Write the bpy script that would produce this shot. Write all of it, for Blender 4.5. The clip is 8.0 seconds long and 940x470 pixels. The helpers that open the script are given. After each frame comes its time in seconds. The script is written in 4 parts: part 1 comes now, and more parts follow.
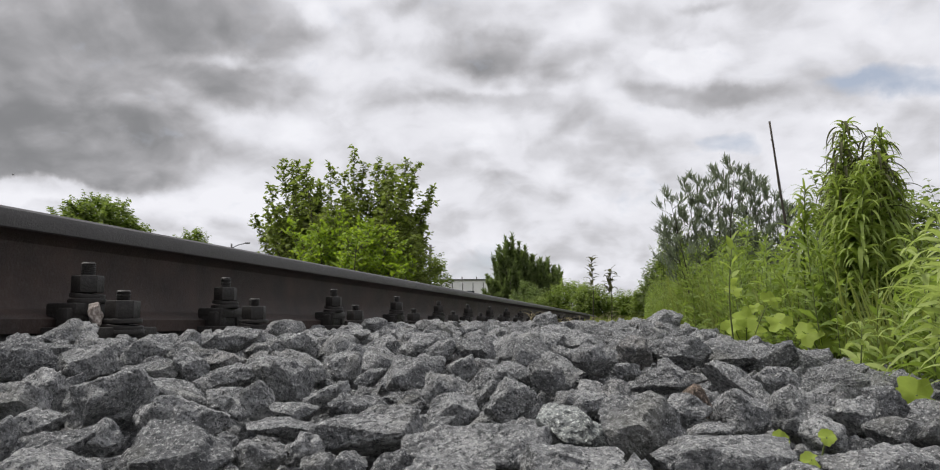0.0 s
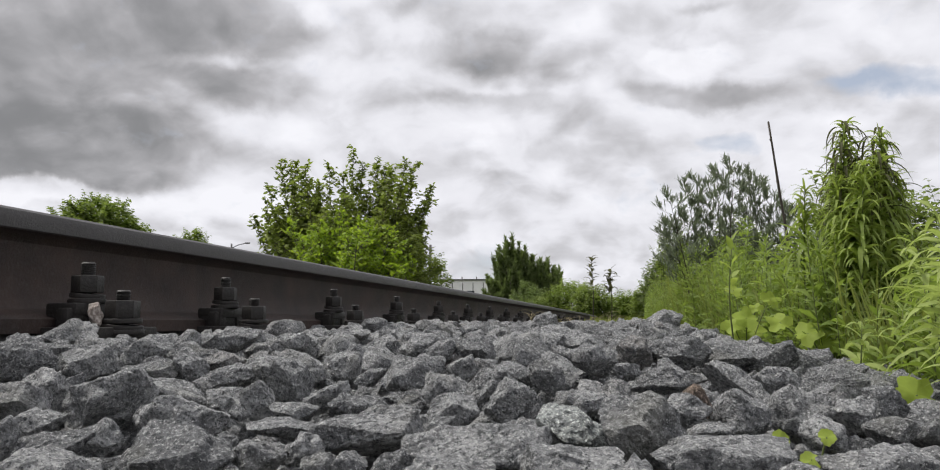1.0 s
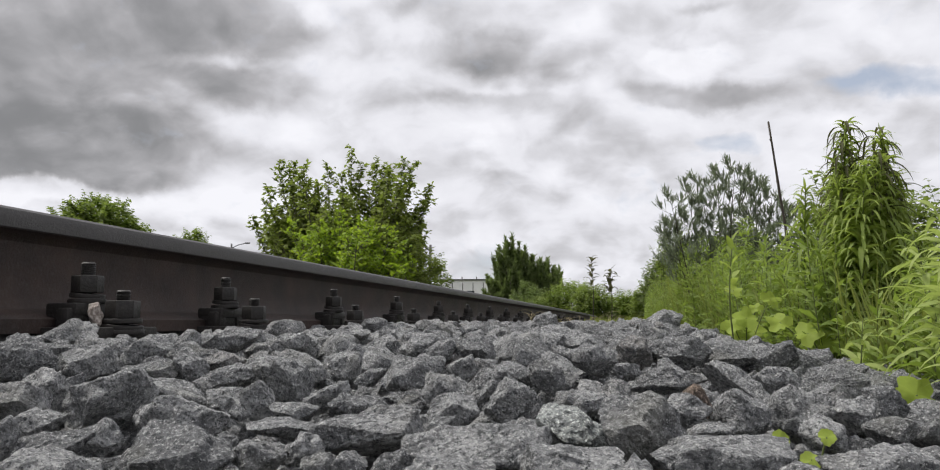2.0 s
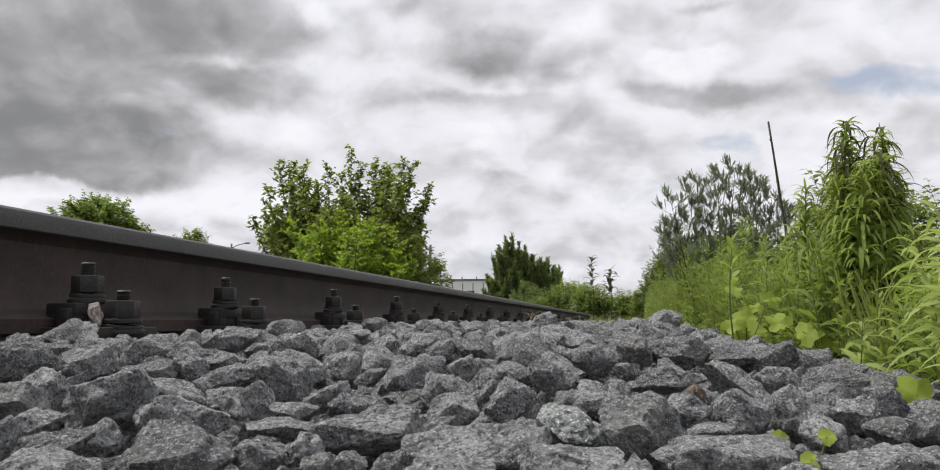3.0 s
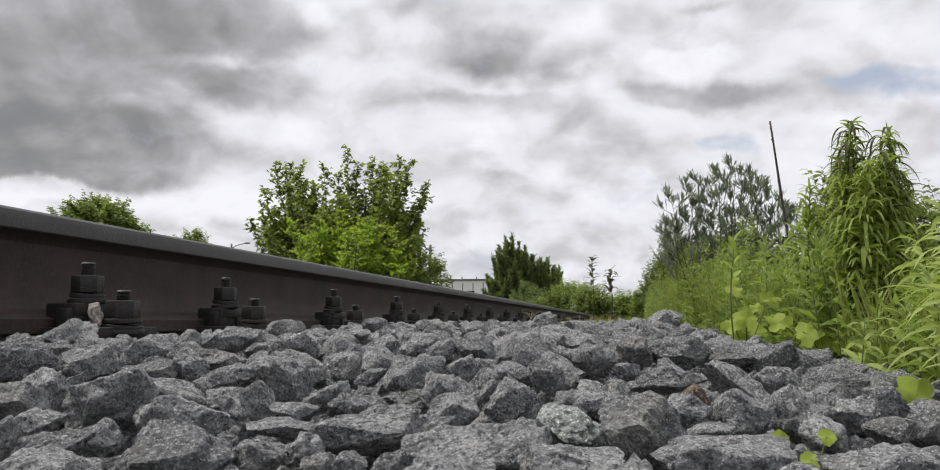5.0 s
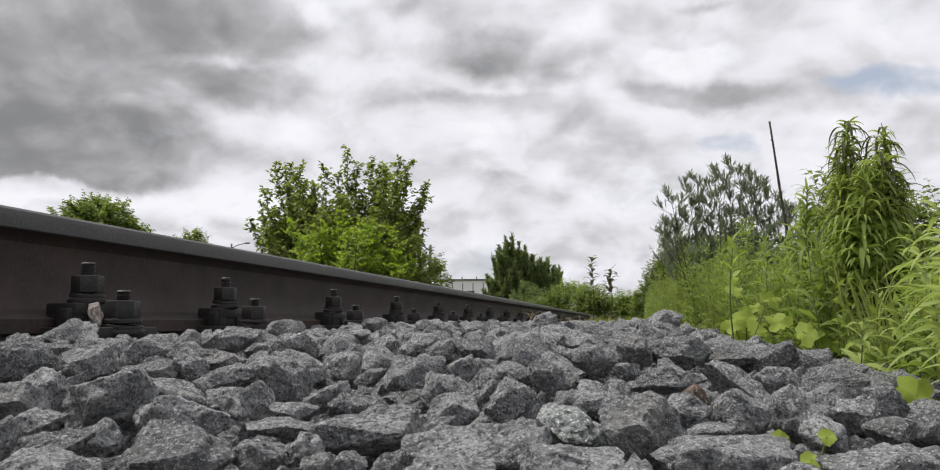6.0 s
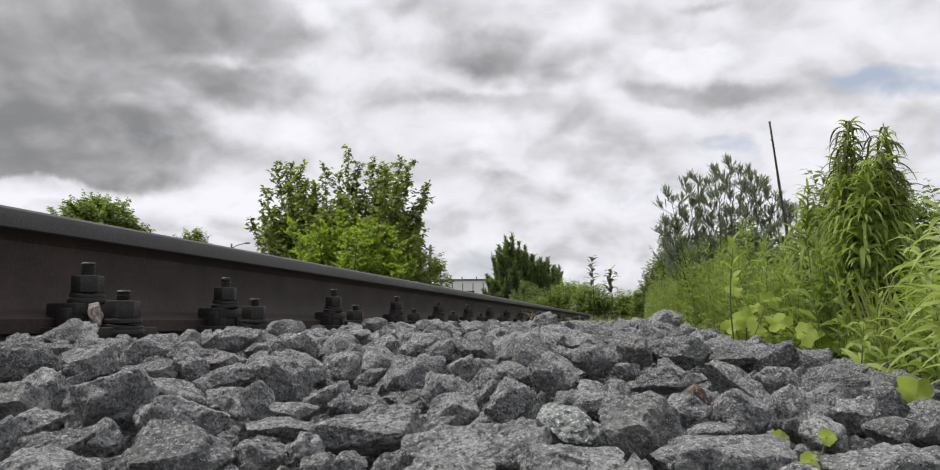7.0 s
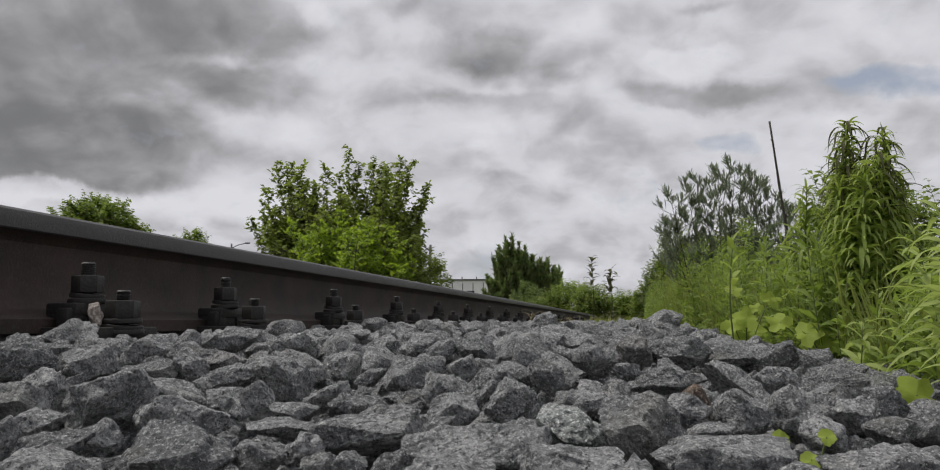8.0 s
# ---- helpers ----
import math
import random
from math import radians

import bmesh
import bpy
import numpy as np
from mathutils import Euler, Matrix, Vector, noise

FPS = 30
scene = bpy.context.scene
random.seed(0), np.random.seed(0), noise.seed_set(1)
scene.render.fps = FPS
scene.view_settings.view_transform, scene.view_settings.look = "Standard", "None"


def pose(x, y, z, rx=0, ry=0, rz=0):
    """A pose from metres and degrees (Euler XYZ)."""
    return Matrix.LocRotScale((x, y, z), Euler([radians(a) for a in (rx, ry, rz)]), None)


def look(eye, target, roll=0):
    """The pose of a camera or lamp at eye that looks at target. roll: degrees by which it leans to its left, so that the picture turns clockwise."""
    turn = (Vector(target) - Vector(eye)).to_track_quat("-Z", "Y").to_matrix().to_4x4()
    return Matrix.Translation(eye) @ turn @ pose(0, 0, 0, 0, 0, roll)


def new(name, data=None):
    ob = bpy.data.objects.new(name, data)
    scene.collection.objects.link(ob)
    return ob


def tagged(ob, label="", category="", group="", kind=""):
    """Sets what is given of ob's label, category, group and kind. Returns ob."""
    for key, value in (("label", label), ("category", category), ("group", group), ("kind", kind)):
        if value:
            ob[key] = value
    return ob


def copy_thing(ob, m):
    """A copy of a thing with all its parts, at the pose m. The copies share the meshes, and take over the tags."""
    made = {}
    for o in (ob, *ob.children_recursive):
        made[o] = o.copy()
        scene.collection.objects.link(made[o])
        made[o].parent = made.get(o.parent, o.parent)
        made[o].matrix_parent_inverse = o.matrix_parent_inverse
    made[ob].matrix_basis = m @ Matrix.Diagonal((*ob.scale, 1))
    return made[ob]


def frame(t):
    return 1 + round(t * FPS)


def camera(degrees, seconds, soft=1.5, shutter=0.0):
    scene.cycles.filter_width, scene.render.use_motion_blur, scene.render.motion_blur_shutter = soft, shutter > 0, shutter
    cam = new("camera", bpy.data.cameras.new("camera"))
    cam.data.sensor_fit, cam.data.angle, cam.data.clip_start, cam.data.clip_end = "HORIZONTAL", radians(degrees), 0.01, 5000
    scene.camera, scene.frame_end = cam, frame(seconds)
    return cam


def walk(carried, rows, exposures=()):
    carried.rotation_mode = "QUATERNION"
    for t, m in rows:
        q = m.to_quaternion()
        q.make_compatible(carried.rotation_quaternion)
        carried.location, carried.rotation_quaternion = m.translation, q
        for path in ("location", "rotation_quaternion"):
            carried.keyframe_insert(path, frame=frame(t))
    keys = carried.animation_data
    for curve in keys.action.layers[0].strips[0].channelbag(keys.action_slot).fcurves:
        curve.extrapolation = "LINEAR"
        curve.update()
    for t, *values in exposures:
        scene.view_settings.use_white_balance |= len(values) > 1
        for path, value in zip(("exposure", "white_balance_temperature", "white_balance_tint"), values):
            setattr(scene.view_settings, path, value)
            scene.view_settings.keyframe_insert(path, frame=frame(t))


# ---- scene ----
SECONDS = 8.0
cam = camera(60, SECONDS, soft=1.1)
EYE = (0.0, 0.0, 0.30)
VIEW = pose(*EYE, 96.14, 0, 11.42)
walk(cam, [(0.0, VIEW), (SECONDS, VIEW)],
     exposures=[(0.0, -0.06), (0.5, 0.0), (7.7, 0.0), (7.9, -0.26), (8.0, -0.42)])


# ---- node helpers ----
class Nodes:
    """Short calls to build a node tree."""

    def __init__(self, tree):
        self.tree = tree
        tree.nodes.clear()

    def add(self, kind, **values):
        n = self.tree.nodes.new(kind)
        for key, v in values.items():
            setattr(n, key, v)
        return n

    def put(self, socket, value):
        if isinstance(value, bpy.types.NodeSocket):
            self.tree.links.new(value, socket)
        elif value is not None:
            socket.default_value = value

    def math(self, op, a, b=None, c=None, clamp=False):
        n = self.add("ShaderNodeMath", operation=op, use_clamp=clamp)
        for s, v in zip(n.inputs, (a, b, c)):
            self.put(s, v)
        return n.outputs[0]

    def vec(self, op, a, b=None):
        n = self.add("ShaderNodeVectorMath", operation=op)
        self.put(n.inputs[0], a)
        self.put(n.inputs[1], b)
        return n.outputs["Value"] if op in ("DOT_PRODUCT", "LENGTH") else n.outputs[0]

    def noise(self, vector, scale, detail=4.0, rough=0.55, distort=0.0, out=0):
        n = self.add("ShaderNodeTexNoise")
        self.put(n.inputs["Vector"], vector)
        n.inputs["Scale"].default_value = scale
        n.inputs["Detail"].default_value = detail
        n.inputs["Roughness"].default_value = rough
        n.inputs["Distortion"].default_value = distort
        return n.outputs[out]

    def ramp(self, fac, stops, mode="LINEAR"):
        n = self.add("ShaderNodeValToRGB")
        n.color_ramp.interpolation = mode
        el = n.color_ramp.elements
        while len(el) < len(stops):
            el.new(0.5)
        for e, (p, c) in zip(el, stops):
            e.position = p
            e.color = (c, c, c, 1) if isinstance(c, (int, float)) else (*c, 1)
        self.put(n.inputs[0], fac)
        return n.outputs[0]

    def mix(self, fac, a, b, blend="MIX"):
        n = self.add("ShaderNodeMix", data_type="RGBA", blend_type=blend)
        self.put(n.inputs[0], fac)
        for s, v in ((n.inputs[6], a), (n.inputs[7], b)):
            self.put(s, (*v, 1) if isinstance(v, tuple) and len(v) == 3 else v)
        return n.outputs[2]

    def xyz(self, x, y, z=0.0):
        n = self.add("ShaderNodeCombineXYZ")
        for s, v in zip(n.inputs, (x, y, z)):
            self.put(s, v)
        return n.outputs[0]


# ---- world: broken cloud cover over a summer sky ----
SUN_ELEVATION, SUN_AZIMUTH = 60.0, 276.0   # degrees; azimuth clockwise from the track's direction
world = bpy.data.worlds.new("world")
scene.world = world
world.use_nodes = True


def build_sky():
    k = Nodes(world.node_tree)
    d = k.add("ShaderNodeTexCoord").outputs["Generated"]
    sky = k.add("ShaderNodeTexSky", sky_type="NISHITA", sun_disc=False)
    sky.sun_elevation, sky.sun_rotation = radians(SUN_ELEVATION), radians(SUN_AZIMUTH)
    blue = k.vec("SCALE", sky.outputs[0])
    blue.node.inputs["Scale"].default_value = 0.09
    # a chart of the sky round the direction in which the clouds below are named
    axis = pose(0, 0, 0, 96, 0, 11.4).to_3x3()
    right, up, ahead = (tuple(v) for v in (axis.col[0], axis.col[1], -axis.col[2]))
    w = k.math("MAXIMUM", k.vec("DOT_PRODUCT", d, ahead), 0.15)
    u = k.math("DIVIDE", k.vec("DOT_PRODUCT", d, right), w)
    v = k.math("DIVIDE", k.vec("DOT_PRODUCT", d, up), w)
    # the cloud layer overhead: the same noise everywhere, flattened towards the horizon
    sep = k.add("ShaderNodeSeparateXYZ")
    k.put(sep.inputs[0], d)
    h = k.math("ADD", k.math("ABSOLUTE", sep.outputs[2]), 0.50)
    p = k.xyz(k.math("DIVIDE", sep.outputs[0], h), k.math("DIVIDE", sep.outputs[1], h))
    warp = k.vec("SCALE", k.vec("SUBTRACT", k.noise(p, 5.0, 3, 0.5, out=1), (0.5, 0.5, 0.5)))
    warp.node.inputs["Scale"].default_value = 0.11
    p = k.vec("ADD", p, warp)
    coarse = k.noise(p, 1.9, 3, 0.5)
    puffs = k.noise(p, 6.0, 6, 0.52)
    above = k.vec("SCALE", p)                     # the same cloud a little higher up: tops are lit, undersides grey
    above.node.inputs["Scale"].default_value = 0.95
    relief = k.math("SUBTRACT", puffs, k.noise(above, 6.0, 3, 0.45))
    wisps = k.noise(p, 17.0, 6, 0.56)
    fine = k.math("SUBTRACT", k.noise(p, 15.0, 4, 0.5), k.noise(above, 15.0, 2, 0.4))
    bands = k.noise(k.vec("MULTIPLY", p, (4.0, 11.0, 1.0)), 1.0, 4, 0.55)
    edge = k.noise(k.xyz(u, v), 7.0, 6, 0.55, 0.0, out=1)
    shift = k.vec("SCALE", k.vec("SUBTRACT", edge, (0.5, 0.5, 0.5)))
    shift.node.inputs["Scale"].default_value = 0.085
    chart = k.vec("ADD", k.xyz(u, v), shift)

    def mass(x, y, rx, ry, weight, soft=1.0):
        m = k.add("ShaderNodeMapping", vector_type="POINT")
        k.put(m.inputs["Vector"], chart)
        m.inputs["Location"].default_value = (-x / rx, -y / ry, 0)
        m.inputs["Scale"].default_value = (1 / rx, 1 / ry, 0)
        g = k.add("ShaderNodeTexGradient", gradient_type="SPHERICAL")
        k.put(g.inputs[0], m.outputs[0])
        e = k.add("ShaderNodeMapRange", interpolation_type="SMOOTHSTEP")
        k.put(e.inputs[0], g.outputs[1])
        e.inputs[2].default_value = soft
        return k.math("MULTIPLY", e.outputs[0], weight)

    light = k.math("MULTIPLY_ADD", k.math("SUBTRACT", puffs, 0.5), 0.30, 0.775)
    light = k.math("MULTIPLY_ADD", relief, 0.50, light)
    light = k.math("MULTIPLY_ADD", fine, 0.27, light)
    light = k.math("MULTIPLY_ADD", k.math("SUBTRACT", bands, 0.5), 0.12, light)
    light = k.math("MULTIPLY_ADD", k.math("SUBTRACT", coarse, 0.5), 0.20, light)
    light = k.math("MULTIPLY_ADD", k.math("SUBTRACT", wisps, 0.5), 0.13, light)
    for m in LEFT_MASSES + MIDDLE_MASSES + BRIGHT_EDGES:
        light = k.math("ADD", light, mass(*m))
    light = k.math("MINIMUM", k.math("SMOOTH_MAX", light, 0.26, 0.2), 0.97)
    cloud = k.ramp(light, [(0.0, (0.05, 0.054, 0.058)), (0.2, (0.19, 0.194, 0.202)), (0.5, (0.455, 0.45, 0.47)),
                           (0.8, (0.82, 0.82, 0.87)), (1.0, (0.95, 0.95, 1.0))])
    gap = k.math("SUBTRACT", wisps, 0.62)
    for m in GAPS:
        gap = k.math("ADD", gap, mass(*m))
    gap = k.math("MULTIPLY", gap, 1.35, clamp=True)
    haze = k.mix(0.55, blue, (0.66, 0.70, 0.80))
    colour = k.mix(gap, cloud, haze)
    bg = k.add("ShaderNodeBackground")
    k.put(bg.inputs[0], colour)
    bg.inputs[1].default_value = 1.0
    k.tree.links.new(bg.outputs[0], k.add("ShaderNodeOutputWorld").inputs[0])


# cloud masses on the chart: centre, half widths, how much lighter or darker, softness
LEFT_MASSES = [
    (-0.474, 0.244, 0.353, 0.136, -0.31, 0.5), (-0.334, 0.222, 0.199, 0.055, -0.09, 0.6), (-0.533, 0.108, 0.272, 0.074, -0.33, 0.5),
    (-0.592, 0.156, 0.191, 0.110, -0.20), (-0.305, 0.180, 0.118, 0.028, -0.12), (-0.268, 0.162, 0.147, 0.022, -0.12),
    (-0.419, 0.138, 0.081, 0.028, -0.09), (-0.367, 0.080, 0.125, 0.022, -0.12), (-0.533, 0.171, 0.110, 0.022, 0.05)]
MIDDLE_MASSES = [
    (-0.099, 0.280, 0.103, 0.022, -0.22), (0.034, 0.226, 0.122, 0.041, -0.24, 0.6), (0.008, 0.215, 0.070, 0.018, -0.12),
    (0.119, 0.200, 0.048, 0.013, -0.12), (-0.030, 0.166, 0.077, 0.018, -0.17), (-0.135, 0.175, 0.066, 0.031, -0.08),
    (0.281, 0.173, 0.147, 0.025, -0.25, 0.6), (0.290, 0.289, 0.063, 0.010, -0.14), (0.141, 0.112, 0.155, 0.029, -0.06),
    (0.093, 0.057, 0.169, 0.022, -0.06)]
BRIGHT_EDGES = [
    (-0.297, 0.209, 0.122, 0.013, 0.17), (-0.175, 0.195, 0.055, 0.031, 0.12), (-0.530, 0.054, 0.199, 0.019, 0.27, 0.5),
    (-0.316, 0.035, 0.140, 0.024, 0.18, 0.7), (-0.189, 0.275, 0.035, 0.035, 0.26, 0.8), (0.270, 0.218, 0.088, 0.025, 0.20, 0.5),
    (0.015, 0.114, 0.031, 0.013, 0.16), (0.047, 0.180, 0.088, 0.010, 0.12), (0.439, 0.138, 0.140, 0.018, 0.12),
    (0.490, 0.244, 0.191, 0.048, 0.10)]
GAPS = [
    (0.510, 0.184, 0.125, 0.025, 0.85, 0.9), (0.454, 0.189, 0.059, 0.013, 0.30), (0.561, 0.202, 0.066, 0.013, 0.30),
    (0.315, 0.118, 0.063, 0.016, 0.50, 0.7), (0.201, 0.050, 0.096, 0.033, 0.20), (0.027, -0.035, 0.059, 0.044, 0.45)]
build_sky()
sun = new("sun", bpy.data.lights.new("sun", "SUN"))
sun.data.energy, sun.data.angle, sun.data.color = 3.4, radians(12), (1.0, 0.96, 0.9)
_a, _e = radians(SUN_AZIMUTH), radians(SUN_ELEVATION)
sun.matrix_world = look((50 * math.sin(_a), 50 * math.cos(_a), 60), (50 * math.sin(_a) - math.cos(_e) * math.sin(_a),
                        50 * math.cos(_a) - math.cos(_e) * math.cos(_a), 60 - math.sin(_e)))


# ---- materials ----
def surface(name, colour, rough=0.8, bump=None, metallic=0.0, distance=0.002, through_light=None):
    """colour: a function of Nodes that gives a colour socket; bump: one that gives a height."""
    m = bpy.data.materials.new(name)
    m.use_nodes = True
    k = Nodes(m.node_tree)
    b = k.add("ShaderNodeBsdfPrincipled")
    k.put(b.inputs["Base Color"], colour(k))
    r = rough(k) if callable(rough) else rough
    k.put(b.inputs["Roughness"], r)
    b.inputs["Metallic"].default_value = metallic
    b.inputs["Specular IOR Level"].default_value = 0.2 if through_light else 0.35
    if bump:
        n = k.add("ShaderNodeBump")
        n.inputs["Strength"].default_value = 0.9
        n.inputs["Distance"].default_value = distance
        k.put(n.inputs["Height"], bump(k))
        k.put(b.inputs["Normal"], n.outputs[0])
    out = k.add("ShaderNodeOutputMaterial")
    if through_light:
        t = k.add("ShaderNodeBsdfTranslucent")
        k.put(t.inputs[0], k.mix(1.0, b.inputs["Base Color"].links[0].from_socket, (*through_light, 1), "MULTIPLY"))
        s = k.add("ShaderNodeMixShader")
        s.inputs[0].default_value = 0.42
        k.tree.links.new(b.outputs[0], s.inputs[1])
        k.tree.links.new(t.outputs[0], s.inputs[2])
        k.tree.links.new(s.outputs[0], out.inputs[0])
    else:
        k.tree.links.new(b.outputs[0], out.inputs[0])
    return m


def obj(k):
    return k.add("ShaderNodeTexCoord").outputs["Object"]


def rnd(k, island=False):
    if island:
        return k.add("ShaderNodeNewGeometry").outputs["Random Per Island"]
    return k.add("ShaderNodeObjectInfo").outputs["Random"]


def granite(name, island, unit, tint=(1.26, 1.26, 1.265)):
    def colour(k):
        r = rnd(k, island)
        at = k.vec("ADD", k.vec("MULTIPLY", obj(k), (unit, unit, unit)), k.xyz(k.math("MULTIPLY", r, 7.3), k.math("MULTIPLY", r, 3.1)))
        tone = k.ramp(r, [(0.0, (0.180, 0.184, 0.187)), (0.35, (0.305, 0.308, 0.309)), (0.6, (0.360, 0.363, 0.362)),
                          (0.93, (0.40, 0.403, 0.40)), (0.96, (0.275, 0.260, 0.245)), (1.0, (0.47, 0.475, 0.47))])
        c = k.mix(k.ramp(k.noise(at, 38, 5, 0.65), [(0.38, 0.0), (0.66, 1.0)]), tone, (0.50, 0.51, 0.52), "MULTIPLY")
        c = k.mix(k.ramp(k.noise(at, 130, 5, 0.7, 0.6), [(0.40, 0.75), (0.54, 0.0)]), c, (0.095, 0.097, 0.100))
        c = k.mix(k.ramp(k.noise(at, 430, 5, 0.8), [(0.52, 0.0), (0.62, 0.72)]), c, (0.62, 0.625, 0.615))
        c = k.mix(k.ramp(k.noise(at, 340, 4, 0.75, 0.3), [(0.38, 0.85), (0.48, 0.0)]), c, (0.045, 0.05, 0.052))
        c = k.mix(k.ramp(k.noise(at, 14, 3, 0.6), [(0.55, 0.0), (0.72, 0.35)]), c, (0.25, 0.245, 0.205))
        return k.mix(1.0, c, tint, "MULTIPLY")

    def bump(k):
        r = rnd(k, island)
        at = k.vec("ADD", k.vec("MULTIPLY", obj(k), (unit, unit, unit)), k.xyz(k.math("MULTIPLY", r, 7.3), k.math("MULTIPLY", r, 3.1)))
        return k.math("ADD", k.math("MULTIPLY", k.noise(at, 75, 7, 0.7), 1.0), k.math("MULTIPLY", k.noise(at, 260, 4, 0.65), 0.55))
    return surface(name, colour, 0.88, bump, distance=0.018)


STONE = granite("crushed granite", False, 0.03)      # stones are modelled one unit big and scaled
LAID_STONE = granite("broken granite", False, 1.0)      # these are modelled at their own size
PALE_STONE = granite("pale greenish granite", False, 1.0, (1.7, 1.76, 1.7))
BROWN_STONE = granite("rusty brown stone", False, 1.0, (1.15, 0.88, 0.72))
STONES = granite("crushed granite mass", True, 1.0)


def rust(name, base, stain, gloss=0.62):
    def colour(k):
        a = obj(k)
        c = k.mix(k.ramp(k.noise(a, 9, 6, 0.65), [(0.35, 0.0), (0.7, 1.0)]), base, stain)
        return k.mix(k.ramp(k.noise(a, 160, 4, 0.7), [(0.5, 0.0), (0.8, 0.5)]), c, (0.10, 0.09, 0.085))
    return surface(name, colour, gloss, lambda k: k.noise(obj(k), 240, 5, 0.65), distance=0.0015)


RAIL_RUST = rust("rusty rail steel", (0.021, 0.0160, 0.0145), (0.052, 0.033, 0.027), 0.66)
HEAD_STEEL = rust("rail head steel", (0.054, 0.051, 0.051), (0.036, 0.033, 0.032), 0.45)
BOLT_STEEL = rust("oily fastening steel", (0.012, 0.0115, 0.011), (0.024, 0.021, 0.019), 0.5)
CONCRETE = surface("weathered concrete", lambda k: k.mix(k.noise(obj(k), 12, 6, 0.6), (0.10, 0.095, 0.09), (0.20, 0.19, 0.18)), 0.9,
                   lambda k: k.noise(obj(k), 90, 5, 0.6))


def green(name, dark, light, glow, rough=0.62):
    def colour(k):
        r = k.math("MULTIPLY_ADD", rnd(k, True), 0.75, k.math("MULTIPLY", rnd(k), 0.25))
        c = k.mix(r, dark, light)
        return k.mix(k.ramp(k.noise(obj(k), 60, 3, 0.6), [(0.35, 0.0), (0.75, 0.45)]), c, tuple(0.65 * x for x in dark))
    return surface(name, colour, rough, lambda k: k.noise(obj(k), 150, 2, 0.5), distance=0.001, through_light=glow)


HERB = green("green herb leaf", (0.158, 0.222, 0.050), (0.305, 0.385, 0.108), (1.45, 1.5, 0.85))
WEED = green("tall weed leaf", (0.205, 0.268, 0.068), (0.365, 0.440, 0.132), (1.45, 1.5, 0.85))
MUGWORT = green("grey green leaf", (0.165, 0.185, 0.135), (0.30, 0.33, 0.24), (0.85, 0.95, 0.75), 0.7)
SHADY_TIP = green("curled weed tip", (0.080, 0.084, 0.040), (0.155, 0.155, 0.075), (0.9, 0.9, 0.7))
LIME = green("bright broad leaf", (0.27, 0.355, 0.058), (0.38, 0.47, 0.095), (1.3, 1.3, 0.7))
GRASS = green("grass blade", (0.16, 0.20, 0.055), (0.30, 0.34, 0.105), (1.4, 1.4, 0.8))
TREE_LEAF = green("young tree leaf", (0.140, 0.178, 0.046), (0.300, 0.350, 0.100), (1.3, 1.4, 0.8))
LIGHT_LEAF = green("light bush leaf", (0.185, 0.275, 0.036), (0.330, 0.430, 0.070), (1.6, 1.6, 0.75))
DARK_LEAF = green("dark willow leaf", (0.115, 0.148, 0.062), (0.220, 0.258, 0.110), (1.2, 1.4, 0.8))
FAR_LEAF = green("distant tree leaf", (0.135, 0.180, 0.054), (0.255, 0.315, 0.098), (1.4, 1.5, 0.8))
PALE_HERB = green("pale herb leaf", (0.30, 0.37, 0.11), (0.44, 0.52, 0.18), (1.2, 1.25, 0.9))
LIGHT_FAR = green("distant light leaf", (0.185, 0.240, 0.090), (0.295, 0.360, 0.145), (1.2, 1.3, 0.9))
BARK = surface("bark", lambda k: k.mix(k.noise(obj(k), 30, 5, 0.6), (0.06, 0.05, 0.04), (0.14, 0.12, 0.10)), 0.9,
               lambda k: k.noise(obj(k), 60, 4, 0.6))
STALK = surface("green stalk", lambda k: k.mix(k.noise(obj(k), 40, 3, 0.6), (0.07, 0.10, 0.025), (0.13, 0.15, 0.05)), 0.7)
STRAW = surface("dry straw", lambda k: k.mix(k.noise(obj(k), 50, 4, 0.6), (0.16, 0.13, 0.07), (0.34, 0.29, 0.17)), 0.85)
DRY = surface("dry dark stalk", lambda k: k.mix(k.noise(obj(k), 50, 4, 0.6), (0.035, 0.030, 0.026), (0.085, 0.07, 0.055)), 0.9)
SOIL = surface("soil and low grass", lambda k: k.mix(k.ramp(k.noise(obj(k), 1.3, 8, 0.65), [(0.35, 0.0), (0.6, 1.0)]), (0.045, 0.036, 0.026),
               (0.070, 0.095, 0.025)), 0.95, lambda k: k.noise(obj(k), 25, 6, 0.65), distance=0.02)
CHIP = surface("pale fresh stone", lambda k: k.mix(k.ramp(k.noise(obj(k), 3, 6, 0.7), [(0.4, 0.0), (0.6, 1.0)]), (0.20, 0.165, 0.145), (0.52, 0.47, 0.43)), 0.9)
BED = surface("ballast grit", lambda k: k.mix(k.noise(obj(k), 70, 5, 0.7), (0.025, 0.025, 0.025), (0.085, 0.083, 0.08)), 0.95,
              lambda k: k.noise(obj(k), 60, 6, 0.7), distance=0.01)


